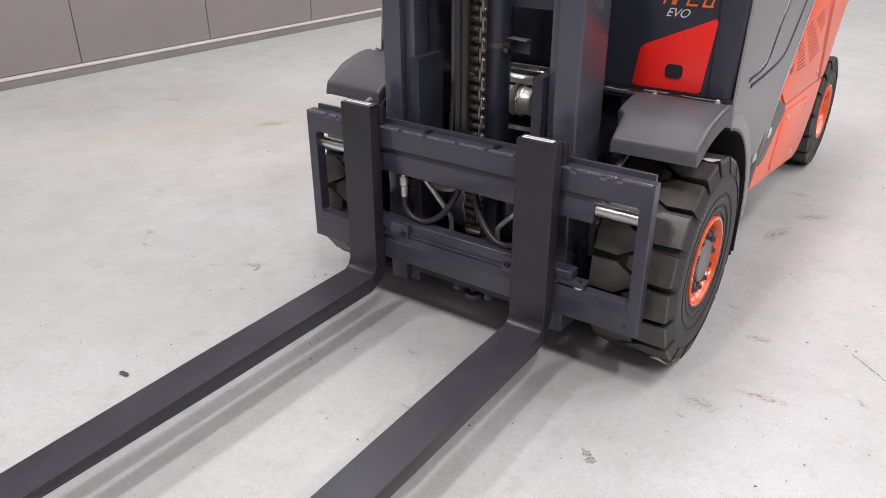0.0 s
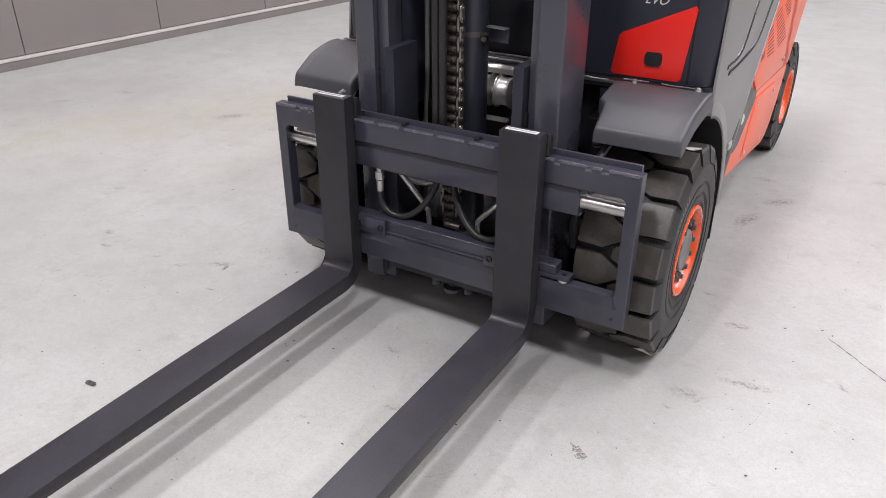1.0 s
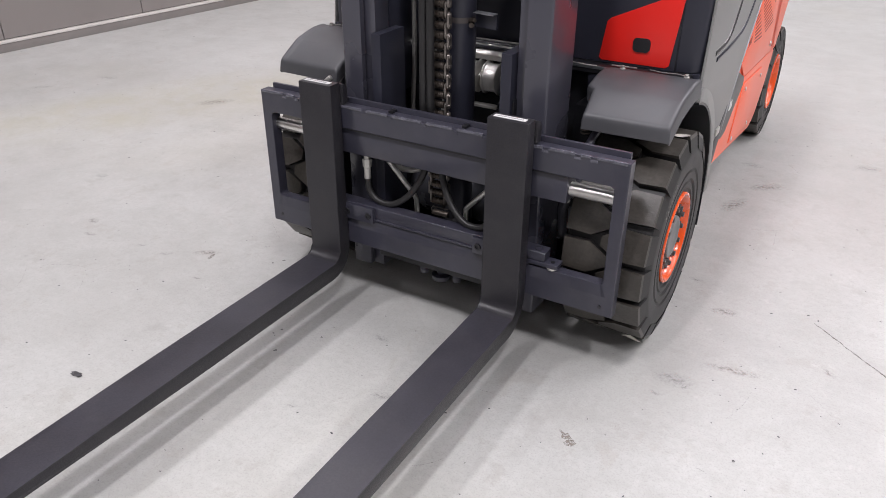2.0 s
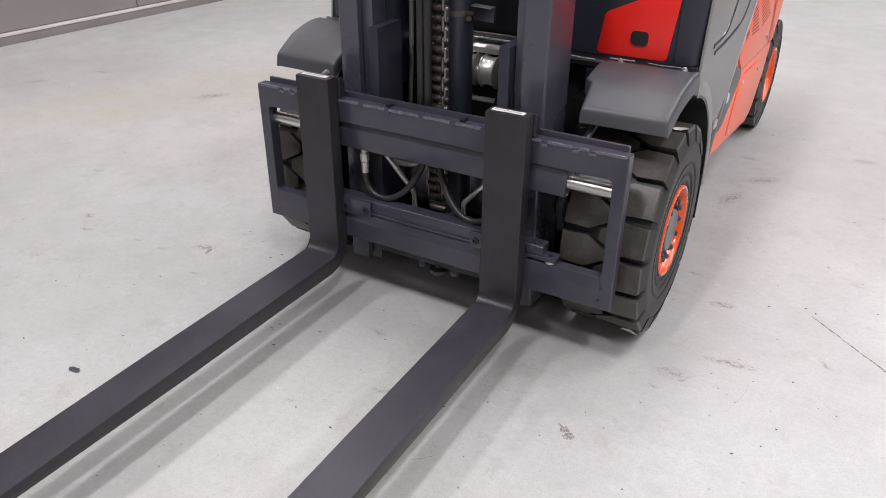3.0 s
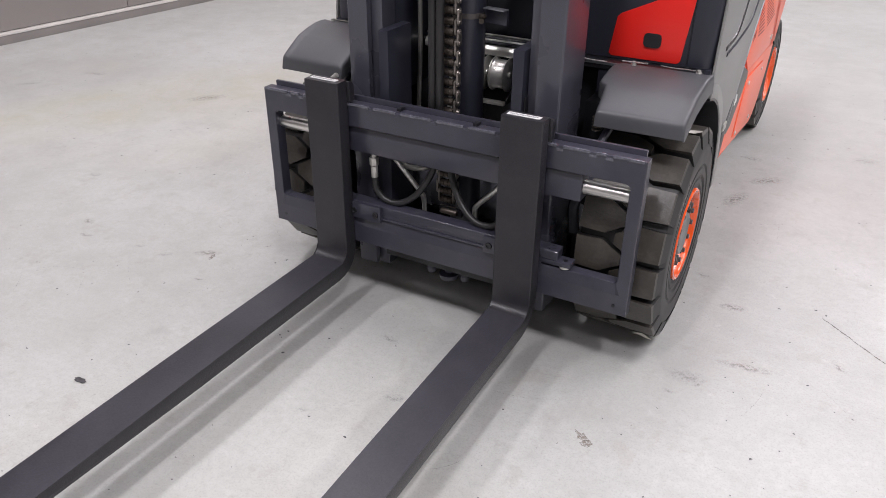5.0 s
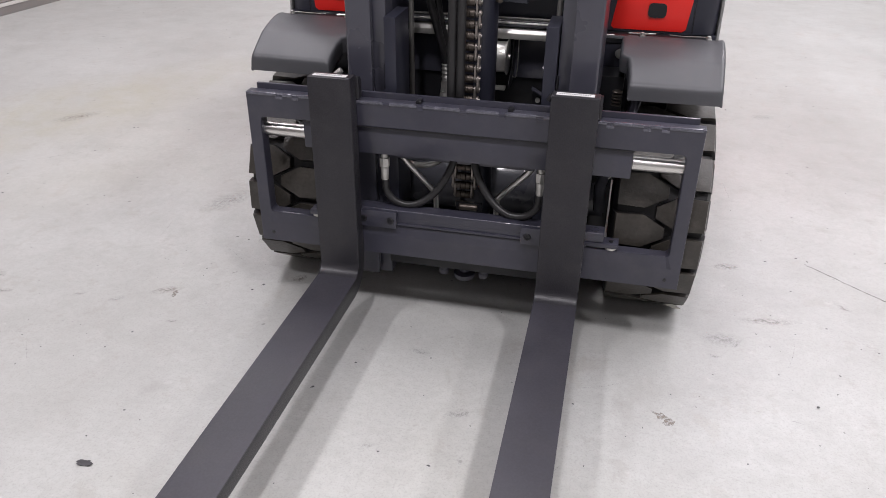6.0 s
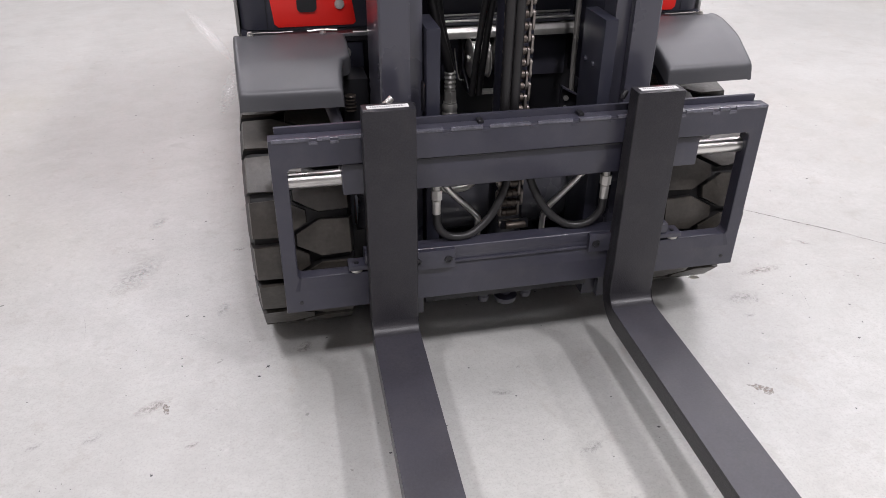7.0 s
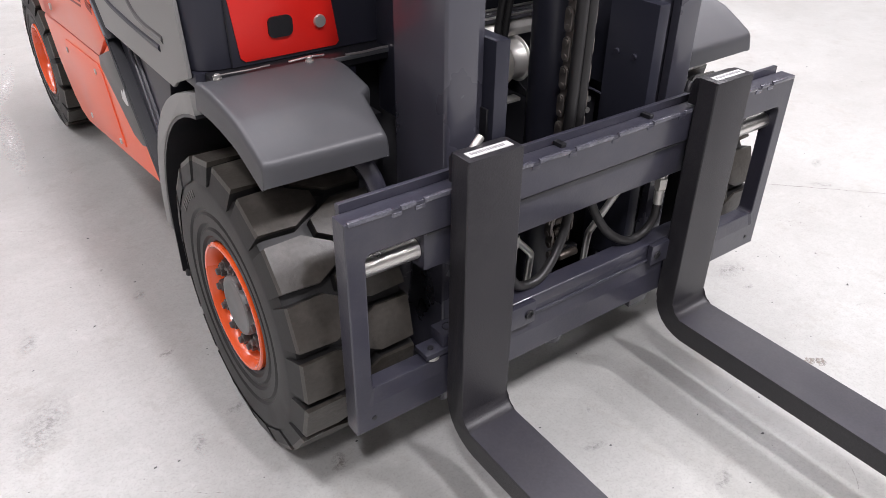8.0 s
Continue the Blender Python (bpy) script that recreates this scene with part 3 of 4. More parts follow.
# hoses and pipes
for x in (-0.041, -0.021):
    part("mast_hose", tube([(x, 0.072, 0.475), (x, 0.070, 0.60), (x + 0.001, 0.068, 0.90), (x, 0.070, 1.45)], 0.0105, 14), HOSE, truck, "black twin hydraulic hose up the mast")
for s in (-1, 1):
    fx = C + s * 0.187
    h = part("shift_hose", tube([(fx, 0.026, 0.400), (fx - s * 0.004, 0.026, 0.365), (fx - s * 0.030, 0.028, 0.338), (fx - s * 0.075, 0.030, 0.337), (fx - s * 0.120, 0.040, 0.368), (fx - s * 0.152, 0.052, 0.420), (C + s * 0.016, 0.064, 0.48)], 0.0088, 14), HOSE, truck, "black looped hydraulic hose")
    part("crimp_sleeve", rod((fx, 0.026, 0.398), (fx, 0.026, 0.430), 0.0094, 12, 0.0015), ZINC, h)
    part("hose_nut", hexnut((fx, 0.026, 0.432), (fx, 0.026, 0.454), 0.0122), ZINC, h)
    part("hose_stub", rod((fx, 0.026, 0.454), (fx, 0.026, 0.470), 0.0085, 14), ZINC, h)
    q = part("steel_pipe", tube([(C + s * 0.168, 0.070, 0.50), (C + s * 0.164, 0.080, 0.450), (C + s * 0.148, 0.088, 0.420), (C + s * 0.114, 0.090, 0.383), (C + s * 0.083, 0.091, 0.349), (C + s * 0.077, 0.095, 0.330), (C + s * 0.077, 0.100, 0.270)], 0.0072, 12), CHROME, truck, "bright bent steel pipe")
    part("riser_pipe", tube([(C + s * 0.174, 0.234, 0.50), (C + s * 0.176, 0.243, 0.58), (C + s * 0.180, 0.258, 0.73), (C + s * 0.182, 0.260, 1.3)], 0.0064, 12), PIPE, truck, "thin grey riser pipe")
    if s < 0:
        part("pipe_elbow", tube([(-0.166, 0.130, 0.450), (-0.161, 0.122, 0.412), (-0.146, 0.120, 0.402), (-0.110, 0.120, 0.404), (-0.090, 0.128, 0.410), (-0.082, 0.150, 0.412)], 0.0075, 12), ZINC, q, "bright pipe elbow")
        for dx in (0.0, 0.016):
            part("tilt_hose", tube([(dx - 0.014, 0.266, 1.1), (dx - 0.026, 0.264, 0.85), (dx - 0.040, 0.266, 0.742), (dx - 0.050, 0.266, 0.664), (dx - 0.056, 0.270, 0.598), (dx - 0.058, 0.276, 0.560)], 0.0075, 12), HOSE, truck, "black tilt hydraulic hose")
part("return_hose", tube([(-0.160, 0.305, 1.20), (-0.147, 0.307, 0.90), (-0.133, 0.310, 0.775), (-0.120, 0.312, 0.70), (-0.102, 0.314, 0.63), (-0.096, 0.314, 0.57)], 0.0100, 14), HOSE, truck, "black hydraulic hose")
hose = part("return_hose", tube([(-0.185, 0.285, 1.20), (-0.165, 0.290, 0.90), (-0.148, 0.295, 0.775), (-0.129, 0.299, 0.70), (-0.110, 0.300, 0.63), (-0.104, 0.300, 0.606)], 0.0105, 14), HOSE, truck, "thick black hose with a ribbed steel crimp")
CR = (-0.104, 0.300)
part("ribbed_crimp", lathe([(0.567, 0.0115)] + [(0.570 + 0.0055 * k, 0.0112 + 0.0024 * (k % 2)) for k in range(8)] + [(0.611, 0.0125)], 16, "z", (*CR, 0)), ZINC, hose)
part("crimp_nut", hexnut((*CR, 0.540), (*CR, 0.566), 0.0150), ZINC, hose)
part("crimp_base", lathe([(0.500, 0.017), (0.512, 0.018), (0.516, 0.0155), (0.522, 0.018), (0.530, 0.018), (0.536, 0.0150), (0.540, 0.0160)], 18, "z", (*CR, 0)), ZINC, hose)
tab = part("guide_tab", prism([(0.130, 0.490), (0.130, 0.596), (0.168, 0.575), (0.168, 0.490)], "y", 0.206, 0.211, 0.001), BLACK, truck)
part("tab_lip", prism([(0.129, 0.5975), (0.169, 0.5755), (0.169, 0.5715), (0.129, 0.5930)], "y", 0.190, 0.2055, 0.0006), MAST_PAINT, tab)
for z in (0.541, 0.565):
    part("tab_bolt", rod((0.144, 0.201, z), (0.144, 0.206, z), 0.006, 10), ZINC, tab)
part("pulley_wire", tube([(0.073, 0.345, 0.672), (0.073, 0.345, 0.640), (0.071, 0.345, 0.579), (0.060, 0.345, 0.576)], 0.0015, 8, 4), ZINC, truck, "thin bright guard wire")
part("pulley_wire", tube([(-0.084, 0.345, 0.650), (-0.082, 0.345, 0.629), (-0.073, 0.345, 0.578), (-0.061, 0.345, 0.574)], 0.0015, 8, 4), ZINC, truck, "thin bright guard wire")

# hose pulleys
for s in (-1, 1):
    x = 0.030 if s > 0 else -0.034
    pl = part("hose_pulley", lathe([(-0.022, 0.012), (-0.022, 0.043), (-0.0210, 0.045), (-0.0195, 0.0445), (-0.0175, 0.0395), (-0.013, 0.0380), (0.013, 0.0380), (0.0175, 0.0395), (0.0195, 0.0445), (0.0210, 0.045), (0.022, 0.043), (0.022, 0.012)], 40, "x", (x, 0.320, 0.632)), PULLEY, truck, "bright steel hose pulley")
    part("pulley_bracket", prism([(0.29, 0.560), (0.355, 0.560), (0.362, 0.585), (0.362, 0.685), (0.356, 0.685), (0.348, 0.600), (0.29, 0.572)], "x", x + s * 0.0265, x + s * 0.0300, 0.0008), BLACK, pl)
    part("pulley_axle", rod((x - 0.027, 0.320, 0.632), (x + 0.027, 0.320, 0.632), 0.008, 14), ZINC, pl)
    part("pulley_rest", box(*both(0.0005, 0.054, s), 0.296, 0.318, 0.552, 0.559, 0.001), ZINC, pl)
part("cross_shaft", prism([(0.325, 0.676), (0.325, 0.690), (0.332, 0.700), (0.352, 0.704), (0.372, 0.704), (0.372, 0.676)], "x", C - 0.205, C + 0.205, 0.002), ZINC, truck, "bright machined cross bar under the bulkhead")
part("shaft_lip", prism([(0.334, 0.7045), (0.334, 0.712), (0.346, 0.716), (0.382, 0.718), (0.382, 0.7045)], "x", C - 0.203, C + 0.203, 0.001), AXLE_BLACK, truck)
# two thin bright rods stand in for the reflections along the gloss lip
for y, z in ((0.3345, 0.7145), (0.366, 0.7195)):
    part("shaft_glint", rod((C - 0.203, y, z), (C + 0.203, y, z), 0.0026, 10), CHROME, truck)

# axle, chassis and bulkhead behind the mast
axle = part("drive_axle", lathe([(-0.34, 0.07), (-0.335, 0.085), (-0.20, 0.085), (-0.17, 0.098), (0.17, 0.098), (0.20, 0.085), (0.335, 0.085), (0.34, 0.07)], 36, "x", (C, 0.330, 0.290)), AXLE_BLACK, truck, "gloss black drive axle tube")
for s in (-1, 1):
    part("axle_clamp", box(*both(0.19, 0.225, s), 0.21, 0.42, 0.20, 0.40, 0.006), BLACK, axle)
part("sump", box(C - 0.12, C + 0.12, 0.24, 0.46, 0.135, 0.21, 0.01), BLACK, truck)
for x in (-0.055, 0.0, 0.05):
    part("drain_plug", lathe([(0.108, 0.006), (0.109, 0.012 + 0.014 * (x == 0)), (0.122, 0.014 + 0.014 * (x == 0)), (0.126, 0.012), (0.136, 0.012)], 16, "z", (C + x, 0.100, 0.0 if x else -0.004)), STEEL_PAINT, truck)
for s in (-1, 1):
    part("axle_flange", box(*both(0.292, 0.348, s), 0.26, 0.44, 0.16, 0.62, 0.004), BLACK, truck)
    part("inner_guard", box(*both(0.290, 0.420, s), 0.343, 0.372, 0.46, 0.678, 0.003), BULK, truck)
# added low block under the chassis, stops light leaking beneath the truck
part("belly_light_block", box(C - 0.30, C + 0.30, 0.45, 1.95, 0.085, 0.168, 0.01), BLACK, truck)
part("chassis", box(C - 0.34, C + 0.34, 0.43, 2.05, 0.17, 1.02, 0.01), BLACK, truck, "black chassis")
part("axle_cover", box(C - 0.33, C + 0.33, 0.385, 0.429, 0.17, 0.675, 0.004), BLACK, truck)
for s in (-1, 1):
    part("cover_panel", box(*both(0.062, 0.205, s), 0.376, 0.3835, 0.565, 0.672, 0.002), MAST_PAINT, truck)
half = [(0.494, 0.384), (0.496, 0.388), (0.515, 0.389), (0.532, 0.393), (0.544, 0.401), (0.552, 0.412), (0.5552, 0.426), (0.5552, 0.460)]
pts = [(-x, y) for x, y in half[::-1]] + half
bulk = part("front_bulkhead", prism([(C + x, y) for x, y in pts], "z", 0.700, 1.08), BULK, truck, "dark navy cab front panel")
ledge = part("bulkhead_ledge", box(C - 0.540, C + 0.540, 0.338, 0.392, 0.680, 0.6985, 0.003), BLACK, truck)
part("ledge_edge", box(C - 0.525, C - 0.21, 0.3355, 0.340, 0.692, 0.6995, 0.001), TRIM_BRIGHT, ledge, "bright bare metal ledge edge")
part("ledge_edge", box(C + 0.21, C + 0.525, 0.3355, 0.340, 0.692, 0.6995, 0.001), TRIM_BRIGHT, ledge, "bright bare metal ledge edge")
for s in (-1, 1):
    def rx(v):
        return C + s * v
    corner = [(0.300, 0.712), (0.307, 0.706), (0.472, 0.706), (0.480, 0.713), (0.4985, 0.882), (0.493, 0.890), (0.322, 0.812), (0.313, 0.803)]
    red = part("red_panel", prism([(rx(a), z) for a, z in corner], "y", 0.3815, 0.3838, 0.0006), RED, bulk, "bright red film panel with rounded corners")
    hb = box(*both(0.3855, 0.4285, s), 0.3775, 0.3812, 0.738, 0.772, 0)
    bmesh.ops.bevel(hb, geom=[e for e in hb.edges if abs(e.verts[0].co.y - e.verts[1].co.y) > 0.002], offset=0.010, segments=5, profile=0.5, affect="EDGES")
    part("latch_cover", hb, BLACK, bulk, "black rounded latch cover")
    part("seam", box(*both(0.4945, 0.4965, s), 0.3825, 0.3838, 0.702, 1.08), BLACK, bulk, smooth=False)
part("panel_screw", lathe([(0.3765, 0.006), (0.3770, 0.010), (0.3808, 0.0115)], 18, "y", (mirror(0.330), 0, 0.752)), ZINC, bulk, "round zinc screw")


def lettering(text, size, at, slant, material, name, parent):
    cu = bpy.data.curves.new(name, "FONT")
    cu.body, cu.size, cu.shear, cu.extrude, cu.align_x = text, size, slant, 0.0004, "LEFT"
    tmp = bpy.data.objects.new(name, cu)
    me = bpy.data.meshes.new_from_object(tmp)
    bpy.data.objects.remove(tmp)
    me.transform(Matrix.Translation(at) @ Matrix.Rotation(radians(90), 4, "X"))
    return part(name, me, material, parent, smooth=False)


lettering("EVO", 0.0295, (0.362, 0.3832, 0.886), 0.42, WHITE, "lettering", bulk)
for x, w in ((0.352, 0.005), (0.373, 0.005), (0.379, 0.005), (0.409, 0.005), (0.448, 0.005), (0.467, 0.005)):
    part("number_bar", prism([(x, 0.914), (x + w, 0.914), (x + w + 0.013, 0.955), (x + 0.013, 0.955)], "y", 0.3826, 0.3836), ORANGE_INK, bulk, smooth=False)
for x in (0.415, 0.453):
    part("number_bar", prism([(x, 0.914), (x + 0.022, 0.914), (x + 0.024, 0.919), (x + 0.002, 0.919)], "y", 0.3820, 0.3832), ORANGE_INK, bulk, smooth=False)

# tilt linkage between mast and fender
for s in (-1, 1):
    lk = part("tilt_link", tube([(C + s * 0.388, 0.290, 0.612), (C + s * 0.386, 0.220, 0.600), (C + s * 0.378, 0.180, 0.580), (C + s * 0.370, 0.160, 0.552), (C + s * 0.364, 0.150, 0.510), (C + s * 0.362, 0.145, 0.462)], 0.0150, 10, 5, flat=0.6), STEEL_PAINT, truck, "black cast tilt linkage arm")
    part("link_rod", tube([(C + s * 0.345, 0.150, 0.440), (C + s * 0.332, 0.152, 0.415), (C + s * 0.322, 0.158, 0.375), (C + s * 0.324, 0.162, 0.330), (C + s * 0.326, 0.164, 0.308)], 0.0135, 12, 5, flat=1.3), AXLE_BLACK, lk)
    part("rod_pin", rod((C + s * 0.336, 0.138, 0.415), (C + s * 0.336, 0.170, 0.415), 0.0105, 14, 0.002), ZINC, lk)
    part("link_boss", rod((C + s * 0.374, 0.124, 0.512), (C + s * 0.374, 0.160, 0.512), 0.017, 14, 0.003), AXLE_BLACK, lk)
    part("link_bolt", hexnut((C + s * 0.363, 0.142, 0.462), (C + s * 0.361, 0.142, 0.436), 0.011), BLACK, lk)
    part("link_washer", rod((C + s * 0.3635, 0.142, 0.470), (C + s * 0.363, 0.142, 0.462), 0.014, 14, 0.001), ZINC, lk)
    sp = None
    for k in range(5):
        sp = lathe([(-0.002, 0.010), (0.0, 0.013), (0.002, 0.010)], 14, "z", (C + s * 0.335, 0.235, 0.560 + 0.008 * k), bm=sp)
    part("return_spring", sp, CHAIN_PIN, lk)
    part("side_bolt", lathe([(0.333, 0.006), (0.334, 0.011), (0.340, 0.012)], 14, "y", (C + s * 0.330, 0, 0.655)), ZINC, truck)


# fenders
def fender(side):
    rows = [(0.352, 0.699, 1.0), (0.330, 0.7005, 1.0), (0.300, 0.699, 1.0), (0.265, 0.693, 1.0), (0.232, 0.685, 1.0), (0.225, 0.683, 1.0), (0.218, 0.681, 1.0), (0.195, 0.671, 1.0), (0.165, 0.655, 1.0),
            (0.149, 0.6462, 1.0), (0.1445, 0.6432, 0.97), (0.1412, 0.6395, 0.90), (0.1392, 0.6345, 0.75), (0.1382, 0.6275, 0.5), (0.1365, 0.6055, 0.0)]
    b = bmesh.new()
    grid = []
    for y, z, k in rows:
        if y > 0.328:
            xin = 0.330 + 0.012 * (y - 0.328) / 0.024
        elif y > 0.228:
            xin = 0.330
        elif y > 0.217:
            xin = 0.330 + 0.020 * (0.228 - y) / 0.011
        else:
            xin = 0.350 + 0.007 * (0.217 - y) / 0.08
        xout = 0.572 - 0.009 * (0.352 - y) / 0.21
        prof = [(xin + 0.001, -0.040), (xin, -0.014), (xin + 0.001, -0.006), (xin + 0.004, -0.001), (xin + 0.010, 0)]
        prof += [(xin + (xout - xin) * f, 0.0) for f in (0.15, 0.35, 0.5, 0.65, 0.85)]
        prof += [(xout - 0.016, 0.0), (xout - 0.009, 0.0022), (xout - 0.004, 0.0012), (xout - 0.001, -0.003), (xout, -0.010), (xout + 0.002, -0.042)]
        grid.append([b.verts.new((C + side * x, y + (0.024 * (x - 0.46) if y < 0.20 else 0), z + dz * k)) for x, dz in prof])
    for p, q in zip(grid, grid[1:]):
        for k in range(len(p) - 1):
            b.faces.new((p[k], p[k + 1], q[k + 1], q[k]))
    bmesh.ops.recalc_face_normals(b, faces=b.faces)
    bmesh.ops.solidify(b, geom=b.faces[:], thickness=0.004)
    f = part("fender", b, PLASTIC, truck, "matt black moulded plastic front fender", angle=50)
    for x, y, z in ((0.378, 0.343, 0.700), (0.534, 0.350, 0.699)):
        n = part("fender_bolt", lathe([(0.0, 0.0072), (0.003, 0.0072), (0.0035, 0.0052), (0.0085, 0.0050), (0.0095, 0.0036)], 12, "z", (C + side * x, y, z)), ZINC, f, "zinc fender bolt")
    return f


for s in (-1, 1):
    mud = fender(s)
    rnd = random.Random(21 + s)
    line = [(C + s * (0.215 + 0.0325 * k), 0.3372 + (0.0180 if k > 3 else 0.0) + rnd.uniform(-0.0015, 0.0015), (0.7030 if k > 3 else 0.7002) + rnd.uniform(-0.0008, 0.0012)) for k in range(11)]
    part("sealing_edge", tube(line[:4], 0.0022, 7, 3), CHROME, mud, "ragged bright sealing strip")
    part("sealing_edge", tube(line[4:7], 0.0020, 7, 3), CHROME, mud, "ragged bright sealing strip")
    part("sealing_edge", tube(line[7:], 0.0014, 7, 3), PIPE, mud, "thin grey sealing strip")


# wheels
def lug_mesh(r0, r1, w, p):
    """One tread block in (x across, turn about x); it spans from the shoulder to a blunt point past the middle."""
    b = bmesh.new()
    top = [(0.455, -0.385), (0.455, 0.385), (0.17, 0.41), (-0.050, 0.13), (-0.050, -0.13), (0.17, -0.41)]
    low = [(0.50, -0.405), (0.50, 0.405), (0.165, 0.425), (-0.058, 0.14), (-0.058, -0.14), (0.165, -0.425)]

    def at(u, s, r):
        a = s * p / r1
        return (u * w, -r * math.cos(a), r * math.sin(a))

    crown = [b.verts.new(at(u, s, r1 - 0.0012)) for u, s in top]
    flare = [b.verts.new(at(u + (0.012 if u > 0.4 else 0.004 * (1 if u > 0 else -1)), s * 1.02, r1 - 0.006 if u < 0.4 else r1 - 0.010)) for u, s in top]
    base = [b.verts.new(at(u, s, r0 if u < 0.4 else r0 - 0.020)) for u, s in low]
    mid = b.verts.new(at(0.22, 0, r1 + 0.0012))
    for k in range(6):
        j = (k + 1) % 6
        b.faces.new((crown[k], crown[j], mid))
        b.faces.new((crown[k], flare[k], flare[j], crown[j]))
        # flanks take the darker rubber, which paints in the groove shade
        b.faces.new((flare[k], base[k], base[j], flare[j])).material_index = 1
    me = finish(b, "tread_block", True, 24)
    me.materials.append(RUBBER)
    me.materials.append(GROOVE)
    return me


def wheel(side, at, r, w, rim_r, n, label, deep):
    """Tyre with two staggered rows of blocks, dished rim and nuts; x of `at` is the tyre's middle."""
    m = Matrix.Translation(at) @ Matrix.Rotation(0 if side > 0 else math.pi, 4, "Z")
    base = r - 0.022
    hw = w / 2
    prof = [(-hw * 0.75, rim_r), (-hw * 0.95, rim_r + 0.012), (-hw * 1.0, rim_r + 0.05), (-hw * 0.98, base - 0.025), (-hw * 0.90, base - 0.004), (-hw * 0.80, base),
            (hw * 0.80, base), (hw * 0.90, base - 0.004), (hw * 0.985, base - 0.025), (hw * 1.0, base - 0.034), (hw * 0.99, rim_r + 0.068), (hw * 0.955, rim_r + 0.064), (hw * 0.955, rim_r + 0.060), (hw * 0.985, rim_r + 0.056),
            (hw * 0.98, rim_r + 0.040), (hw * 0.935, rim_r + 0.036), (hw * 0.93, rim_r + 0.030), (hw * 0.965, rim_r + 0.026), (hw * 0.965, rim_r + 0.016), (hw * 0.92, rim_r + 0.012), (hw * 0.90, rim_r + 0.004), (hw * 0.80, rim_r)]
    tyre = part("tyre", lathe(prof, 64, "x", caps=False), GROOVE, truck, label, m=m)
    p = 2 * math.pi * r / n
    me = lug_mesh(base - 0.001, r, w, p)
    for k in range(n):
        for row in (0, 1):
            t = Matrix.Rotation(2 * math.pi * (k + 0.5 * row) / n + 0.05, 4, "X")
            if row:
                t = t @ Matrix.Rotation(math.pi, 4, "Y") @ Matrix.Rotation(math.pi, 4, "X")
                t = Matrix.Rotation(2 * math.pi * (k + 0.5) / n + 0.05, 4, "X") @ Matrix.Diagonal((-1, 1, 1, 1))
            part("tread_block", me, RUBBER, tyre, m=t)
    rp = [(hw * 0.84, rim_r + 0.003), (hw * 0.96, rim_r + 0.003), (hw * 0.985, rim_r + 0.0005), (hw * 0.985, rim_r - 0.004), (hw * 0.95, rim_r - 0.008), (hw * 0.80, rim_r - 0.013), (hw * 0.66, rim_r - 0.016), (hw * deep, rim_r - 0.019), (hw * deep, 0.045), (-hw * 0.6, 0.045), (-hw * 0.6, rim_r)]
    rim = part("rim", lathe(rp, 48, "x", caps=False), RIM_ORANGE, truck, "bright orange dished steel rim", m=m)
    part("hub_plate", lathe([(hw * (deep - 0.02), rim_r - 0.0195), (hw * (deep + 0.03), rim_r - 0.0205), (hw * (deep + 0.04), 0.03), (hw * (deep - 0.02), 0.03)], 36, "x", caps=False), BLACK, rim)
    k0 = rim_r / 0.121
    cap = [(hw * 0.60, 0.059 * k0), (hw * 0.78, 0.058 * k0), (hw * 0.82, 0.056 * k0), (hw * 0.83, 0.053 * k0), (hw * 0.83, 0.047 * k0), (hw * 0.815, 0.044 * k0), (hw * 0.815, 0.01)]
    shift = (deep - 0.62) * hw
    cap = [(h + shift, rr) for h, rr in cap]
    hubc = part("hub_cap", lathe(cap, 36, "x"), HUB, rim, "grey steel hub cap")
    for k in range(12):
        a = 2 * math.pi * k / 12
        y, z = 0.078 * k0 * math.cos(a), 0.078 * k0 * math.sin(a)
        nut = lathe([(hw * 0.66, 0.0140), (hw * 0.70, 0.0135), (hw * 0.71, 0.0115), (hw * 0.80, 0.0110), (hw * 0.81, 0.007), (hw * 0.86, 0.0065), (hw * 0.865, 0.004)], 6, "x", (shift, y, z))
        part("wheel_nut", nut, NUT, rim)
    # raised size marking on the sidewall, as plain bars
    for k in range(7):
        a = 0.5 + 0.07 * k
        bar = box(hw * 0.992, hw * 1.006, -0.004, 0.004, r * 0.74, r * 0.79, 0.001)
        bar.transform(Matrix.Rotation(a, 4, "X"))
        part("sidewall_mark", bar, RUBBER, tyre)
    return tyre


for s in (-1, 1):
    wheel(s, (C + s * 0.468, 0.338, 0.281), 0.282, 0.222, 0.121, 18, "worn dark brown rubber solid front tyre", 0.71)
for s in (-1, 1):
    wheel(s, (C + s * 0.442, 2.135, 0.236), 0.238, 0.180, 0.118, 16, "black rubber solid rear tyre", 0.20)

VENTS = ((6, (1.370, 0.789), (1.273, 0.770), (1.430, 0.734), (1.391, 0.715)), (11, (1.211, 0.775), (1.131, 0.759), (1.444, 0.643), (1.297, 0.630)),
         (8, (1.109, 0.735), (1.055, 0.720), (1.235, 0.629), (1.104, 0.637)), (3, (1.048, 0.666), (1.006, 0.657), (1.049, 0.650), (1.006, 0.642)))
RIDGE = ((1.582, 0.509), (1.555, 0.658), (1.530, 0.799), (1.488, 1.06))
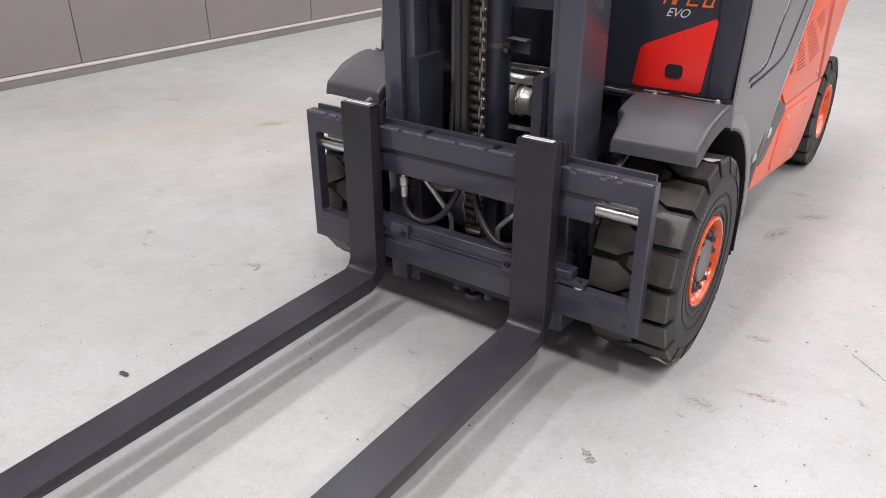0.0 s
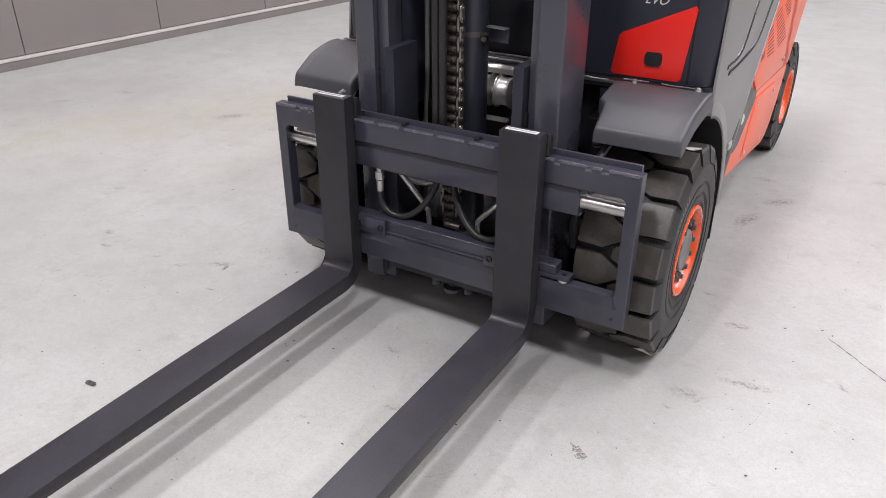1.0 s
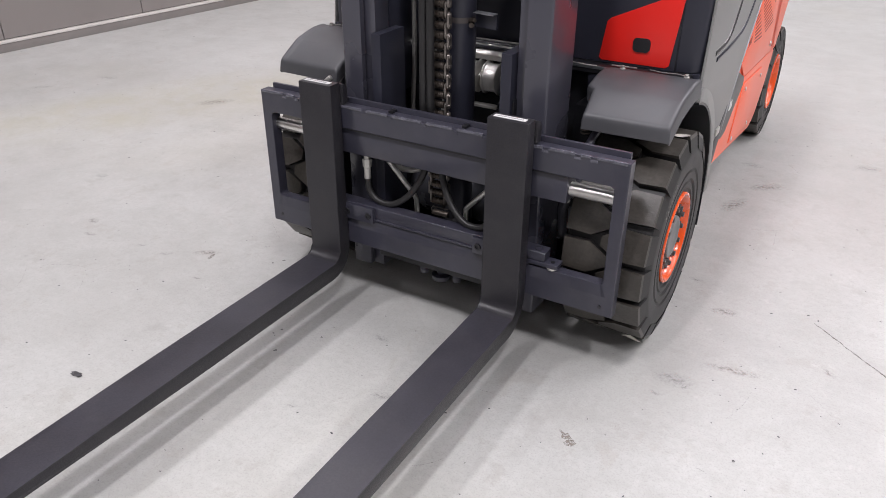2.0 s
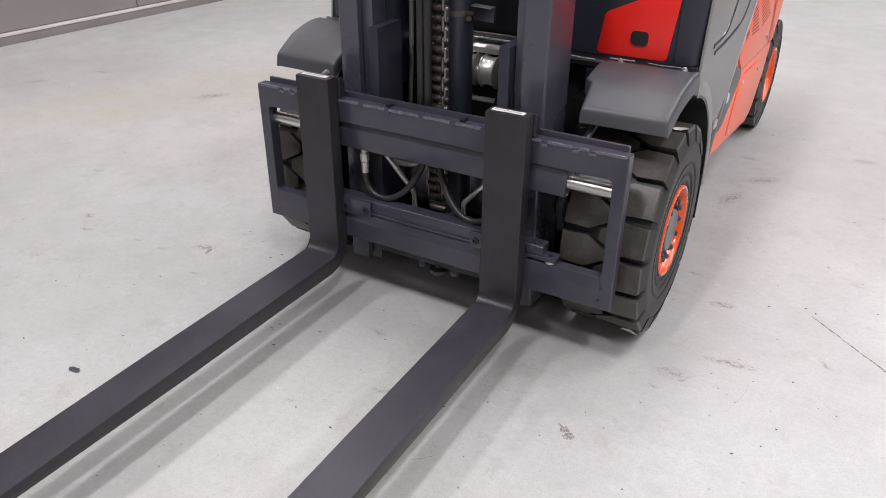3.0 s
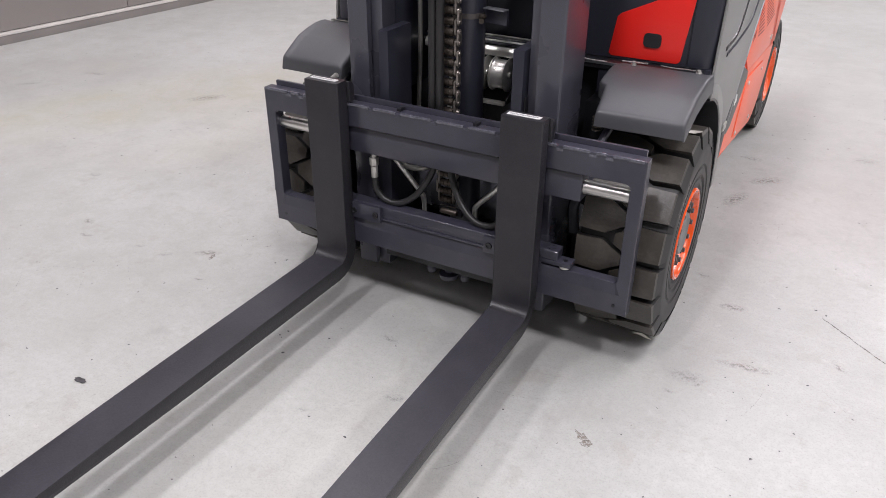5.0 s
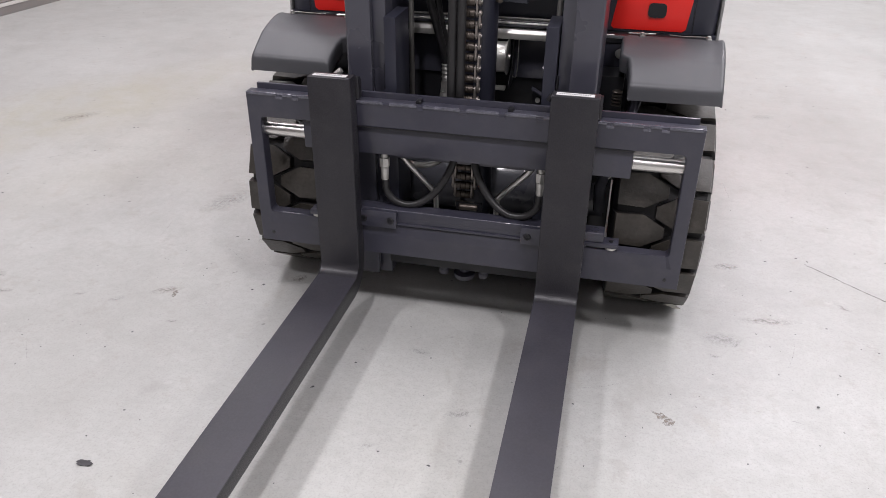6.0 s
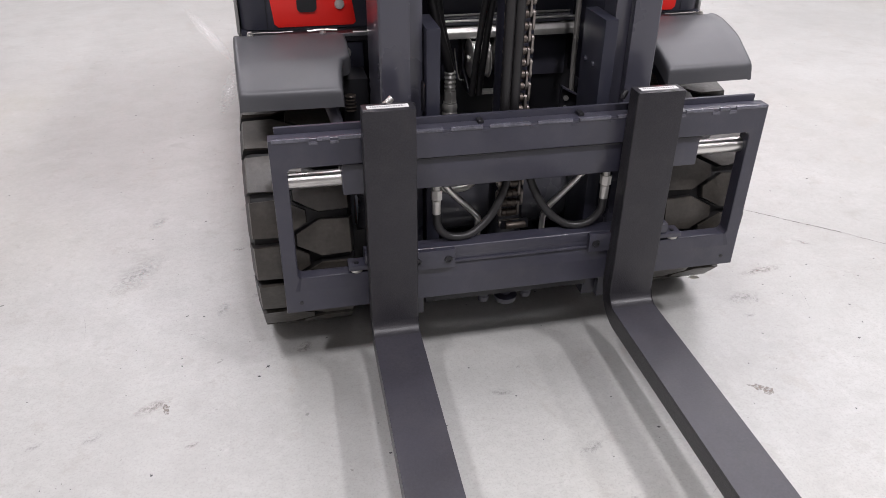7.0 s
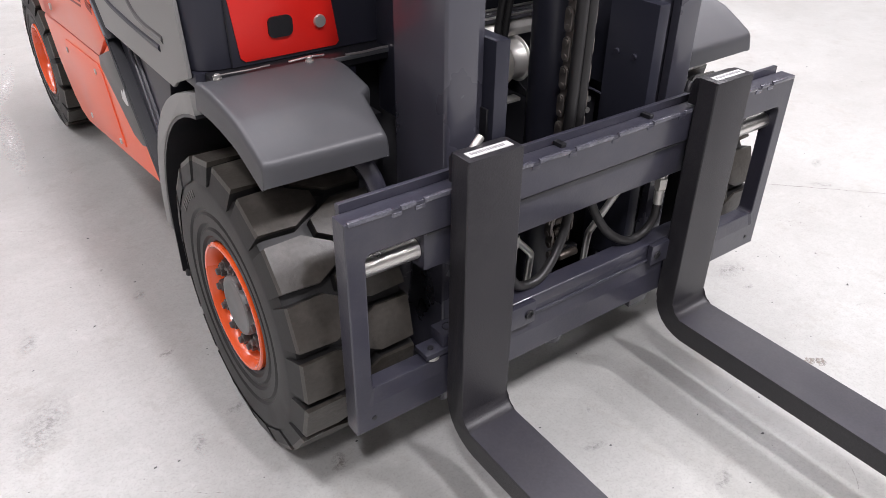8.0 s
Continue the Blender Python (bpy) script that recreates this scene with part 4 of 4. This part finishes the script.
# wheel arches, body sides
CY, CZ = 0.335, 0.283
for s in (-1, 1):
    lo = math.radians(-2)
    hi = math.radians(80)
    inner, outer, liner = [], [], []
    for k in range(15):
        a = hi + (lo - hi) * k / 14
        inner.append((CY + 0.352 * math.cos(a), CZ + 0.352 * math.sin(a)))
        outer.append((CY + 0.388 * math.cos(a), CZ + 0.388 * math.sin(a)))
        liner.append((CY + 0.346 * math.cos(a), CZ + 0.346 * math.sin(a)))
    part("wheel_arch", prism(outer + inner[::-1], "x", *both(0.535, 0.566, s), 0.002), GREY, truck, "grey wheel arch lip")
    tail = [(CY + 0.346, 0.165), (CY + 0.352, 0.165)]
    ring = liner + tail + [(y, z) for y, z in inner[::-1]]
    part("arch_liner", prism(ring, "x", *both(0.345, 0.5645, s)), BLACK, truck, "black rubber wheel-arch liner and flap")
    part("flap_stub", rod((C + s * 0.552, CY + 0.350, 0.168), (C + s * 0.552, CY + 0.350, 0.150), 0.007, 8), BLACK, truck)

    arc = [(CY + 0.386 * math.cos(radians(a)), CZ + 0.386 * math.sin(radians(a))) for a in range(15, 81, 5)]
    if s > 0:
        side = [(0.452, 1.08), (0.428, 0.934), (0.412, 0.779), (0.402, 0.690)] + arc[::-1] + [(0.745, 0.352), (0.920, 0.580), (1.145, 0.823), (1.395, 1.08)]
    else:
        side = [(0.452, 1.08), (0.428, 0.934), (0.412, 0.779), (0.402, 0.690), (0.470, 0.664), (0.494, 0.648), (0.905, 0.650), (1.128, 0.885), (1.31, 1.08)]
    gp = part("grey_side_panel", prism(side, "x", *both(0.5558, 0.563, s), 0.003), GREY, truck, "smooth mid-grey plastic side panel")
    xs = C + s * 0.5588
    part("panel_groove", tube([(xs, 0.530, 0.706), (xs, 0.650, 0.707), (xs, 0.747, 0.711), (xs, 0.830, 0.718), (xs, 0.894, 0.738), (xs, 0.960, 0.786), (xs, 1.054, 0.866), (xs, 1.25, 1.05)], 0.0078, 10), BULK, gp)
    part("grip_recess", tube([(xs, 0.505, 0.727), (xs, 0.600, 0.728), (xs, 0.654, 0.739), (xs, 0.692, 0.764), (xs, 0.723, 0.796), (xs, 0.760, 0.838), (xs, 0.835, 0.905), (xs, 0.98, 1.05)], 0.0080, 10), GRIP, gp)
    strip_a = part("trim_strip", prism([(0.722, 0.352), (0.730, 0.352), (0.945, 0.606), (0.933, 0.608)], "x", *both(0.44, 0.5595, s), 0.003), EDGE_STRIP, truck, "dark glossy edge strip between grey and orange panels")
    strip_b = part("trim_strip", prism([(0.917, 0.609), (0.945, 0.607), (1.172, 0.839), (1.412, 1.08), (1.386, 1.08), (1.144, 0.840)], "x", *both(0.44, 0.5622, s), 0.002), EDGE_STRIP, truck, "dark glossy edge strip between grey and orange panels")
    bead_a = part("trim_bead", tube([(C + s * 0.5615, 0.934, 0.612), (C + s * 0.5625, 1.160, 0.841), (C + s * 0.5625, 1.401, 1.08)], 0.0028, 8, 1), TRIM_BRIGHT, truck, "thin bright bead along the edge strip")
    bead_b = part("trim_bead", tube([(C + s * 0.5600, 0.722, 0.350), (C + s * 0.5615, 0.932, 0.609)], 0.0026, 8, 1), TRIM_BRIGHT if s > 0 else EDGE_STRIP, truck)
    if s > 0:
        part("lower_strip", prism([(0.690, 0.352), (0.742, 0.352), (0.815, 0.470), (0.826, 0.505), (0.745, 0.452), (0.700, 0.420)], "x", *both(0.5300, 0.5642, s), 0.001), EDGE_STRIP, truck, "dark lower end of the edge strip")
        part("panel_catch", box(C + 0.5640, C + 0.5700, 0.694, 0.734, 0.446, 0.468, 0.0025), ZINC, truck, "small light grey panel catch")
    part("corner_filler", box(*both(0.50, 0.5545, s), 0.394, 0.470, 0.672, 0.6985, 0.003), BULK, truck)
    if s < 0:
        step = part("step_recess", prism([(0.60, 0.645), (0.900, 0.645), (0.935, 0.605), (0.728, 0.362), (0.700, 0.40), (0.650, 0.52)], "x", *both(0.44, 0.535, s), 0.003), BULK, truck, "dark step recess behind the front wheel")
        part("step_rib", tube([(C - 0.537, 0.815, 0.640), (C - 0.537, 0.700, 0.450)], 0.006, 8, 1), MAST_PAINT, step)
        part("step_ridge", tube([(C - 0.537, 0.860, 0.640), (C - 0.537, 0.735, 0.440)], 0.004, 8, 1), MAST_PAINT, step)
    # orange skirt and cover
    low = [(0.736, 0.344), (1.116, 0.296), (1.380, 0.262), (1.440, 0.270), (1.500, 0.300), (1.590, 0.385), (1.655, 0.490), (1.650, 0.498), (1.557, 0.507), (1.035, 0.536), (0.945, 0.590)]
    lowp = part("lower_orange_panel", prism(low, "x", *both(0.49, 0.560, s), 0.006), ORANGE, truck, "orange lower side panel")
    inset = [(0.975, 0.337), (1.290, 0.298), (1.420, 0.330), (1.440, 0.470), (1.405, 0.486), (1.075, 0.512), (1.052, 0.500)]
    cov = part("battery_cover", prism(inset, "x", *both(0.558, 0.5635, s), 0.003), ORANGE, lowp, "raised orange service cover")
    for y, z in ((1.401, 0.458), (1.108, 0.484), (1.285, 0.314), (1.005, 0.344)):
        part("cover_screw", rod((C + s * 0.5630, y, z), (C + s * 0.5660, y, z), 0.007, 12), ZINC, lowp)
    up = [(0.952, 0.598), (1.036, 0.540), (1.546, 0.512), (1.650, 0.503), (1.690, 0.545), (1.760, 0.640), (1.850, 0.740), (2.00, 0.790), (2.10, 0.795), (2.42, 0.70), (2.50, 0.72), (2.50, 1.08), (1.418, 1.08), (1.178, 0.840)]
    upp = part("upper_orange_panel", prism(up, "x", *both(0.47, 0.5625, s), 0.005), ORANGE, truck, "orange upper engine cover with vent slots")
    ridge = bmesh.new()
    rows = [[ridge.verts.new((C + s * x, y + dy, z)) for x, dy in ((0.5600, -0.075), (0.5660, -0.012), (0.5640, 0.012), (0.5560, 0.085))] for y, z in RIDGE]
    for p, q in zip(rows, rows[1:]):
        for k in range(3):
            ridge.faces.new((p[k], p[k + 1], q[k + 1], q[k]))
    bmesh.ops.solidify(ridge, geom=ridge.faces[:], thickness=0.004)
    part("cover_ridge", ridge, ORANGE, upp, angle=20)
    part("cover_bolt", rod((C + s * 0.562, 1.485, 0.553), (C + s * 0.567, 1.485, 0.553), 0.009, 12), ZINC, upp)
    # slanted vent slots in four bands; ends of the first and of the last slot of each
    for n, a0, a1, b0, b1 in VENTS:
        for k in range(n):
            f = k / (n - 1)
            p, q = Vector(a0).lerp(Vector(b0), f), Vector(a1).lerp(Vector(b1), f)
            wide = 0.0027
            # each slot is a flat strip whose dark red paints the shade inside it
            part("vent_slot", prism([(p.x, p.y - wide), (p.x, p.y + wide), (q.x, q.y + wide), (q.x, q.y - wide)], "x", *both(0.5605, 0.5630, s)), SLOT, upp, smooth=False)
    part("logo_patch", prism([(0.775, 0.415), (0.815, 0.404), (0.868, 0.409), (1.052, 0.515), (1.042, 0.540), (0.928, 0.582)], "x", *both(0.5595, 0.5615, s), 0.0005), PATCH, lowp)
    part("logo_shape", prism([(0.858, 0.480), (0.872, 0.476), (0.902, 0.482), (0.897, 0.505), (0.884, 0.500), (0.870, 0.514)], "x", *both(0.5618, 0.5626, s), 0.0003), WHITE, lowp)
    for ob in (strip_a, strip_b, bead_a, bead_b, lowp, upp):
        ob.location = (0, 0.012, -0.008) if s > 0 else (0, 0, 0.014)
part("deck_plate", box(C - 0.5545, C + 0.5545, 0.462, 1.30, 1.022, 1.045, 0.004), BULK, truck)
part("hood_plate", box(C - 0.468, C + 0.468, 1.302, 2.058, 1.025, 1.055, 0.006), ORANGE, truck)
part("counterweight", prism([(1.95, 0.30), (2.06, 0.80), (2.06, 1.06), (2.50, 1.06), (2.62, 0.70), (2.60, 0.30)], "x", C - 0.36, C + 0.36, 0.02), ORANGE, truck, "orange cast counterweight")

for s in (-1, 1):
    part("counterweight_shoulder", box(*both(0.362, 0.468, s), 2.062, 2.490, 0.790, 1.052, 0.012), ORANGE, truck)

# ---- small things on the floor ----
def blot(rx, ry, seed, n=18, rough=0.35):
    rnd = random.Random(seed)
    b = bmesh.new()
    vs = []
    for k in range(n):
        a = 2 * math.pi * k / n
        f = 1 + rnd.uniform(-rough, rough)
        vs.append(b.verts.new((rx * f * math.cos(a), ry * f * math.sin(a), 0)))
    b.faces.new(vs)
    return b


def floor_piece(name, b, material, x, y, turn, label, category, z=0.0008):
    ob = part(name, b, material, None, m=pose(x, y, z, 0, 0, turn), smooth=False)
    return tagged(ob, label, category, "" if name == "paint_flake" else category + " marks on the floor")


def paper_flake(rx, ry, seed, lift):
    b = blot(rx, ry, seed)
    for v in b.verts:
        v.co.z = lift * (0.2 + abs(v.co.x) / rx) * random.Random(seed + int(v.co.x * 1e4)).random()
    bmesh.ops.solidify(b, geom=b.faces[:], thickness=0.0006)
    return b


floor_piece("paint_flake", paper_flake(0.016, 0.010, 4, 0.003), FLAKE, -0.648, -0.637, 20, "dark chipped flake lying on the concrete", "debris", 0.0015)
leaf = blot(0.028, 0.010, 9, 14, 0.25)
for v in leaf.verts:
    v.co.z = 0.006 * (v.co.x / 0.03) ** 2 + 0.002 * math.sin(v.co.x * 180)
bmesh.ops.solidify(leaf, geom=leaf.faces[:], thickness=0.0008)
leaf_ob = part("dry_leaf", leaf, LEAF, None, m=look((0.536, 0.1655, 0.0545), (0.536, 1.0, 0.70)) @ Matrix.Rotation(radians(-26), 4, "Z"))
tagged(leaf_ob, "curled pale dry leaf caught on the front tyre", "leaf")

scrap = blot(0.024, 0.010, 12, 14, 0.25)
for v in scrap.verts:
    v.co.z = 0.004 * (v.co.x / 0.024) ** 2
bmesh.ops.solidify(scrap, geom=scrap.faces[:], thickness=0.0008)
scrap_ob = part("dry_leaf", scrap, LEAF, None, m=pose(0.543, 0.322, 0.5645, 0, 0, 12))
tagged(scrap_ob, "flat pale dry leaf lying on top of the tyre", "leaf")


def streak(a, b, width, seed, n=9):
    """A thin ragged scratch from a to b."""
    rnd = random.Random(seed)
    a, b = Vector((*a, 0)), Vector((*b, 0))
    way = (b - a).normalized()
    side = Vector((-way.y, way.x, 0))
    bm = bmesh.new()
    prev = None
    for k in range(n + 1):
        p = a.lerp(b, k / n) + side * rnd.uniform(-0.002, 0.002)
        w = width * rnd.uniform(0.6, 1.0) * (0.25 if k in (0, n) else 1)
        row = [bm.verts.new(p + side * w / 2), bm.verts.new(p - side * w / 2)]
        if prev:
            bm.faces.new((prev[0], prev[1], row[1], row[0]))
        prev = row
    return bm


floor_piece("floor_scratch", streak((0.942, 0.572), (1.168, 0.372), 0.0048, 2, 24), SCRATCH, 0, 0, 0, "long dark scratch in the concrete floor", "scratch")
floor_piece("floor_scratch", streak((1.165, 0.374), (1.640, -0.110), 0.0022, 6, 30), SCRATCH, 0, 0, 0, "hairline dark end of a long scratch", "scratch", 0.0012)
for i, (pa, pb, w) in enumerate((((-2.184, 1.517), (-2.145, 1.626), 0.004), ((-2.275, 1.322), (-2.160, 1.334), 0.004), ((-2.052, 0.435), (-1.941, 0.610), 0.0025), ((-1.941, 0.610), (-1.523, 0.924), 0.0022),
                                 ((-2.265, 0.476), (-2.347, 0.702), 0.003), ((-0.802, 0.271), (-0.691, 0.188), 0.0016), ((0.970, 0.236), (1.047, 0.153), 0.0014), ((1.09, 0.185), (1.156, 0.157), 0.0014),
                                 ((0.764, 0.997), (0.755, 1.114), 0.003), ((0.792, -0.160), (0.820, -0.168), 0.003), ((-2.763, 0.624), (-2.577, 0.503), 0.002))):
    floor_piece("floor_scratch", streak(pa, pb, w, 60 + i, 10), HAIRLINE, 0, 0, 0, "faint thin scratch in the concrete", "scratch", 0.0008 + 0.0001 * i)
for i, (pa, pb) in enumerate((((-1.03, 3.65), (-0.69, 2.40)), ((-0.560, 2.93), (-0.69, 2.40)), ((-0.692, 2.39), (-0.735, 1.75)))):
    mid = (Vector(pa) + Vector(pb)) / 2
    way = Vector(pb) - Vector(pa)
    floor_piece("floor_line", blot(way.length * 0.56, 0.040, 20 + i, 40, 0.06), SOFT_WHITE, mid.x, mid.y, math.degrees(math.atan2(way.y, way.x)), "worn faint white line paint on the concrete", "floor line", 0.0006 + 0.0002 * i)
# soft smudges: x, y, half length, half width, turn
for i, (x, y, rx, ry, turn) in enumerate(((0.668, 0.121, 0.075, 0.035, 10), (1.326, 0.250, 0.055, 0.022, -40), (1.458, 0.354, 0.040, 0.018, 30), (0.591, 0.644, 0.025, 0.014, 0), (0.990, 1.897, 0.060, 0.040, 20),
                                         (0.560, 1.690, 0.060, 0.025, 0), (-1.658, 0.232, 0.040, 0.020, 30), (-2.771, 1.153, 0.080, 0.030, 20), (-0.635, 0.892, 0.026, 0.018, 60), (-0.690, 0.336, 0.040, 0.022, 80),
                                         (-0.897, 0.848, 0.050, 0.025, 70), (-0.593, 0.389, 0.030, 0.020, 40), (-0.924, 0.551, 0.130, 0.060, 60), (-0.071, -0.114, 0.030, 0.014, 0), (0.066, -0.314, 0.040, 0.018, 30),
                                         (-0.943, -0.084, 0.030, 0.014, 40), (-1.054, -0.082, 0.022, 0.010, 35), (-2.921, 0.859, 0.080, 0.030, 50), (0.642, 0.043, 0.020, 0.011, 0))):
    floor_piece("floor_stain", blot(rx, ry, 90 + i, 20, 0.2), SOFT_GREY, x, y, turn, "soft grey scuff on the concrete", "stain", 0.0011 + 0.00006 * i)
for i, (x, y, rx, ry, turn) in enumerate(((0.796, 0.228, 0.095, 0.020, 8), (0.715, 0.500, 0.050, 0.022, 10), (1.006, 0.344, 0.026, 0.012, -35), (-1.346, -0.047, 0.030, 0.018, 0), (-1.273, -0.120, 0.030, 0.012, 15),
                                         (-0.832, -0.010, 0.050, 0.022, 30), (-1.95, 1.15, 0.12, 0.05, 50), (-0.652, 0.635, 0.026, 0.012, 20), (-0.495, 0.134, 0.030, 0.020, 60), (1.96, 0.981, 0.10, 0.03, 40),
                                         (-0.739, -0.142, 0.020, 0.009, 30), (0.585, 1.250, 0.100, 0.040, 70), (0.660, 1.480, 0.090, 0.035, 40))):
    floor_piece("floor_stain", blot(rx, ry, 120 + i, 20, 0.2), SOFT_BROWN, x, y, turn, "soft rusty brown scuff on the concrete", "stain", 0.0021 + 0.00006 * i)
for i, (x, y) in enumerate(((0.911, 0.088), (0.912, -0.045), (0.683, -0.322), (0.533, -0.136), (0.899, -0.177), (0.789, 0.0), (0.832, 0.078), (0.352, -0.407), (-0.580, 0.575), (-0.574, 0.596), (-0.703, 0.989), (-0.740, 1.649),
                            (0.470, -0.263), (0.588, -0.166), (0.102, -0.346), (-0.174, -0.052), (-1.404, -0.305), (0.696, 1.884))):
    floor_piece("floor_stain", blot(0.0014 + 0.0003 * (i * 7 % 5), 0.0011 + 0.0002 * (i * 3 % 4), 150 + i, 9, 0.4), FLAKE, x, y, 37 * i, "dark speck of grit on the concrete", "grit", 0.0032)
for i, (x, y, rx, ry, turn, kind) in enumerate((
        (0.511, -0.214, 0.010, 0.019, 55, 0), (0.529, -0.229, 0.015, 0.010, 20, 0), (-0.824, 0.0, 0.010, 0.007, 40, 1), (-0.800, -0.02, 0.008, 0.016, 10, 0),
        (-0.78, 0.324, 0.006, 0.004, 0, 2), (-0.758, 0.827, 0.007, 0.005, 30, 2), (-0.581, 0.081, 0.008, 0.005, 60, 2), (-0.214, -0.192, 0.006, 0.004, 15, 2), (-0.282, -0.302, 0.008, 0.005, 50, 2),
        (-0.009, -0.036, 0.010, 0.006, 80, 1), (0.10, -0.45, 0.008, 0.012, 20, 1), (-0.096, -0.452, 0.016, 0.009, 35, 1), (0.70, 0.10, 0.012, 0.008, 75, 1), (0.78, -0.40, 0.004, 0.005, 0, 2), (0.86, -0.10, 0.006, 0.004, 30, 2))):
    size = 0.6 if kind == 2 else 1.0
    floor_piece("floor_stain", blot(rx * size, ry * size, 40 + i, 16, 0.45), (SCAB, SOFT_GREY, FLAKE)[kind], x, y, turn, ("brown scabbed patch in the concrete", "grey smudge on the concrete", "dark speck of grit on the concrete")[kind], ("stain", "stain", "grit")[kind], 0.0009 + 0.00012 * i)

# darker grit beside the forks and out by the wheel: x, y, size in millimetres
for i, (x, y, r) in enumerate(((-1.253, -0.317, 7), (-1.010, -0.393, 4), (-0.996, -0.319, 4), (-1.016, -0.207, 4), (-0.987, -0.207, 3), (-0.978, -0.197, 3), (-0.959, -0.214, 3), (-0.920, -0.244, 4), (-0.841, -0.282, 6),
                               (-0.811, -0.210, 8), (-0.893, -0.333, 4), (-1.358, 0.107, 6), (-0.777, 0.120, 7), (-0.768, 0.083, 4), (-0.889, 0.201, 4), (-1.104, -0.226, 4), (-2.051, 0.449, 8), (-1.360, 0.481, 5),
                               (-1.373, 0.404, 5), (0.952, 0.585, 7), (0.784, 0.112, 4), (0.954, 0.882, 6), (1.055, 0.829, 6), (0.756, 0.161, 5), (0.855, 0.183, 4), (0.521, 1.380, 5), (0.759, 0.889, 4), (0.741, 0.345, 3))):
    floor_piece("floor_stain", blot(r * 0.00048, r * 0.00032, 210 + i, 9, 0.4), FLAKE, x, y, 53 * i, "dark speck of grit on the concrete", "grit", 0.0032)

# loose grit, too fine to count
rnd = random.Random(11)
grit = bmesh.new()
for k in range(900):
    x, y = rnd.uniform(-3.2, 2.4), rnd.uniform(-1.5, 3.4)
    r = 0.0009 + 0.0022 * rnd.random() ** 2
    n = rnd.randint(4, 7)
    turn = rnd.uniform(0, 6.3)
    vs = []
    for j in range(n):
        a = turn + 2 * math.pi * j / n
        f = r * rnd.uniform(0.5, 1.3)
        vs.append(grit.verts.new((x + 1.6 * f * math.cos(a), y + f * math.sin(a), 0.0004)))
    tip = grit.verts.new((x, y, r * 0.5))
    for j in range(n):
        grit.faces.new((vs[j], vs[(j + 1) % n], tip))
tagged(part("floor_grit", grit, FLAKE, None, smooth=False), "scattered dark grit on the concrete floor", "grit", kind="stuff")

# fine hairline scratches all over the slab
hair = bmesh.new()
for k in range(130):
    x, y = rnd.uniform(-3.3, 2.4), rnd.uniform(-1.4, 3.4)
    turn, length, wide = rnd.uniform(0, 6.3), rnd.uniform(0.02, 0.16) * rnd.choice((1, 1, 1, 2.2)), rnd.uniform(0.0008, 0.0018)
    bend, prev = rnd.uniform(-0.9, 0.9), None
    p = Vector((x, y, 0.0005))
    for j in range(6):
        a = turn + bend * j / 5
        way = Vector((math.cos(a), math.sin(a), 0))
        side = Vector((-way.y, way.x, 0)) * wide * (0.3 if j in (0, 5) else 1) / 2
        row = (hair.verts.new(p + side), hair.verts.new(p - side))
        if prev:
            hair.faces.new((prev[0], prev[1], row[1], row[0]))
        prev, p = row, p + way * length / 5
tagged(part("floor_hairlines", hair, HAIRLINE, None, smooth=False), "faint hairline scratches all over the concrete floor", "scratch", kind="stuff")
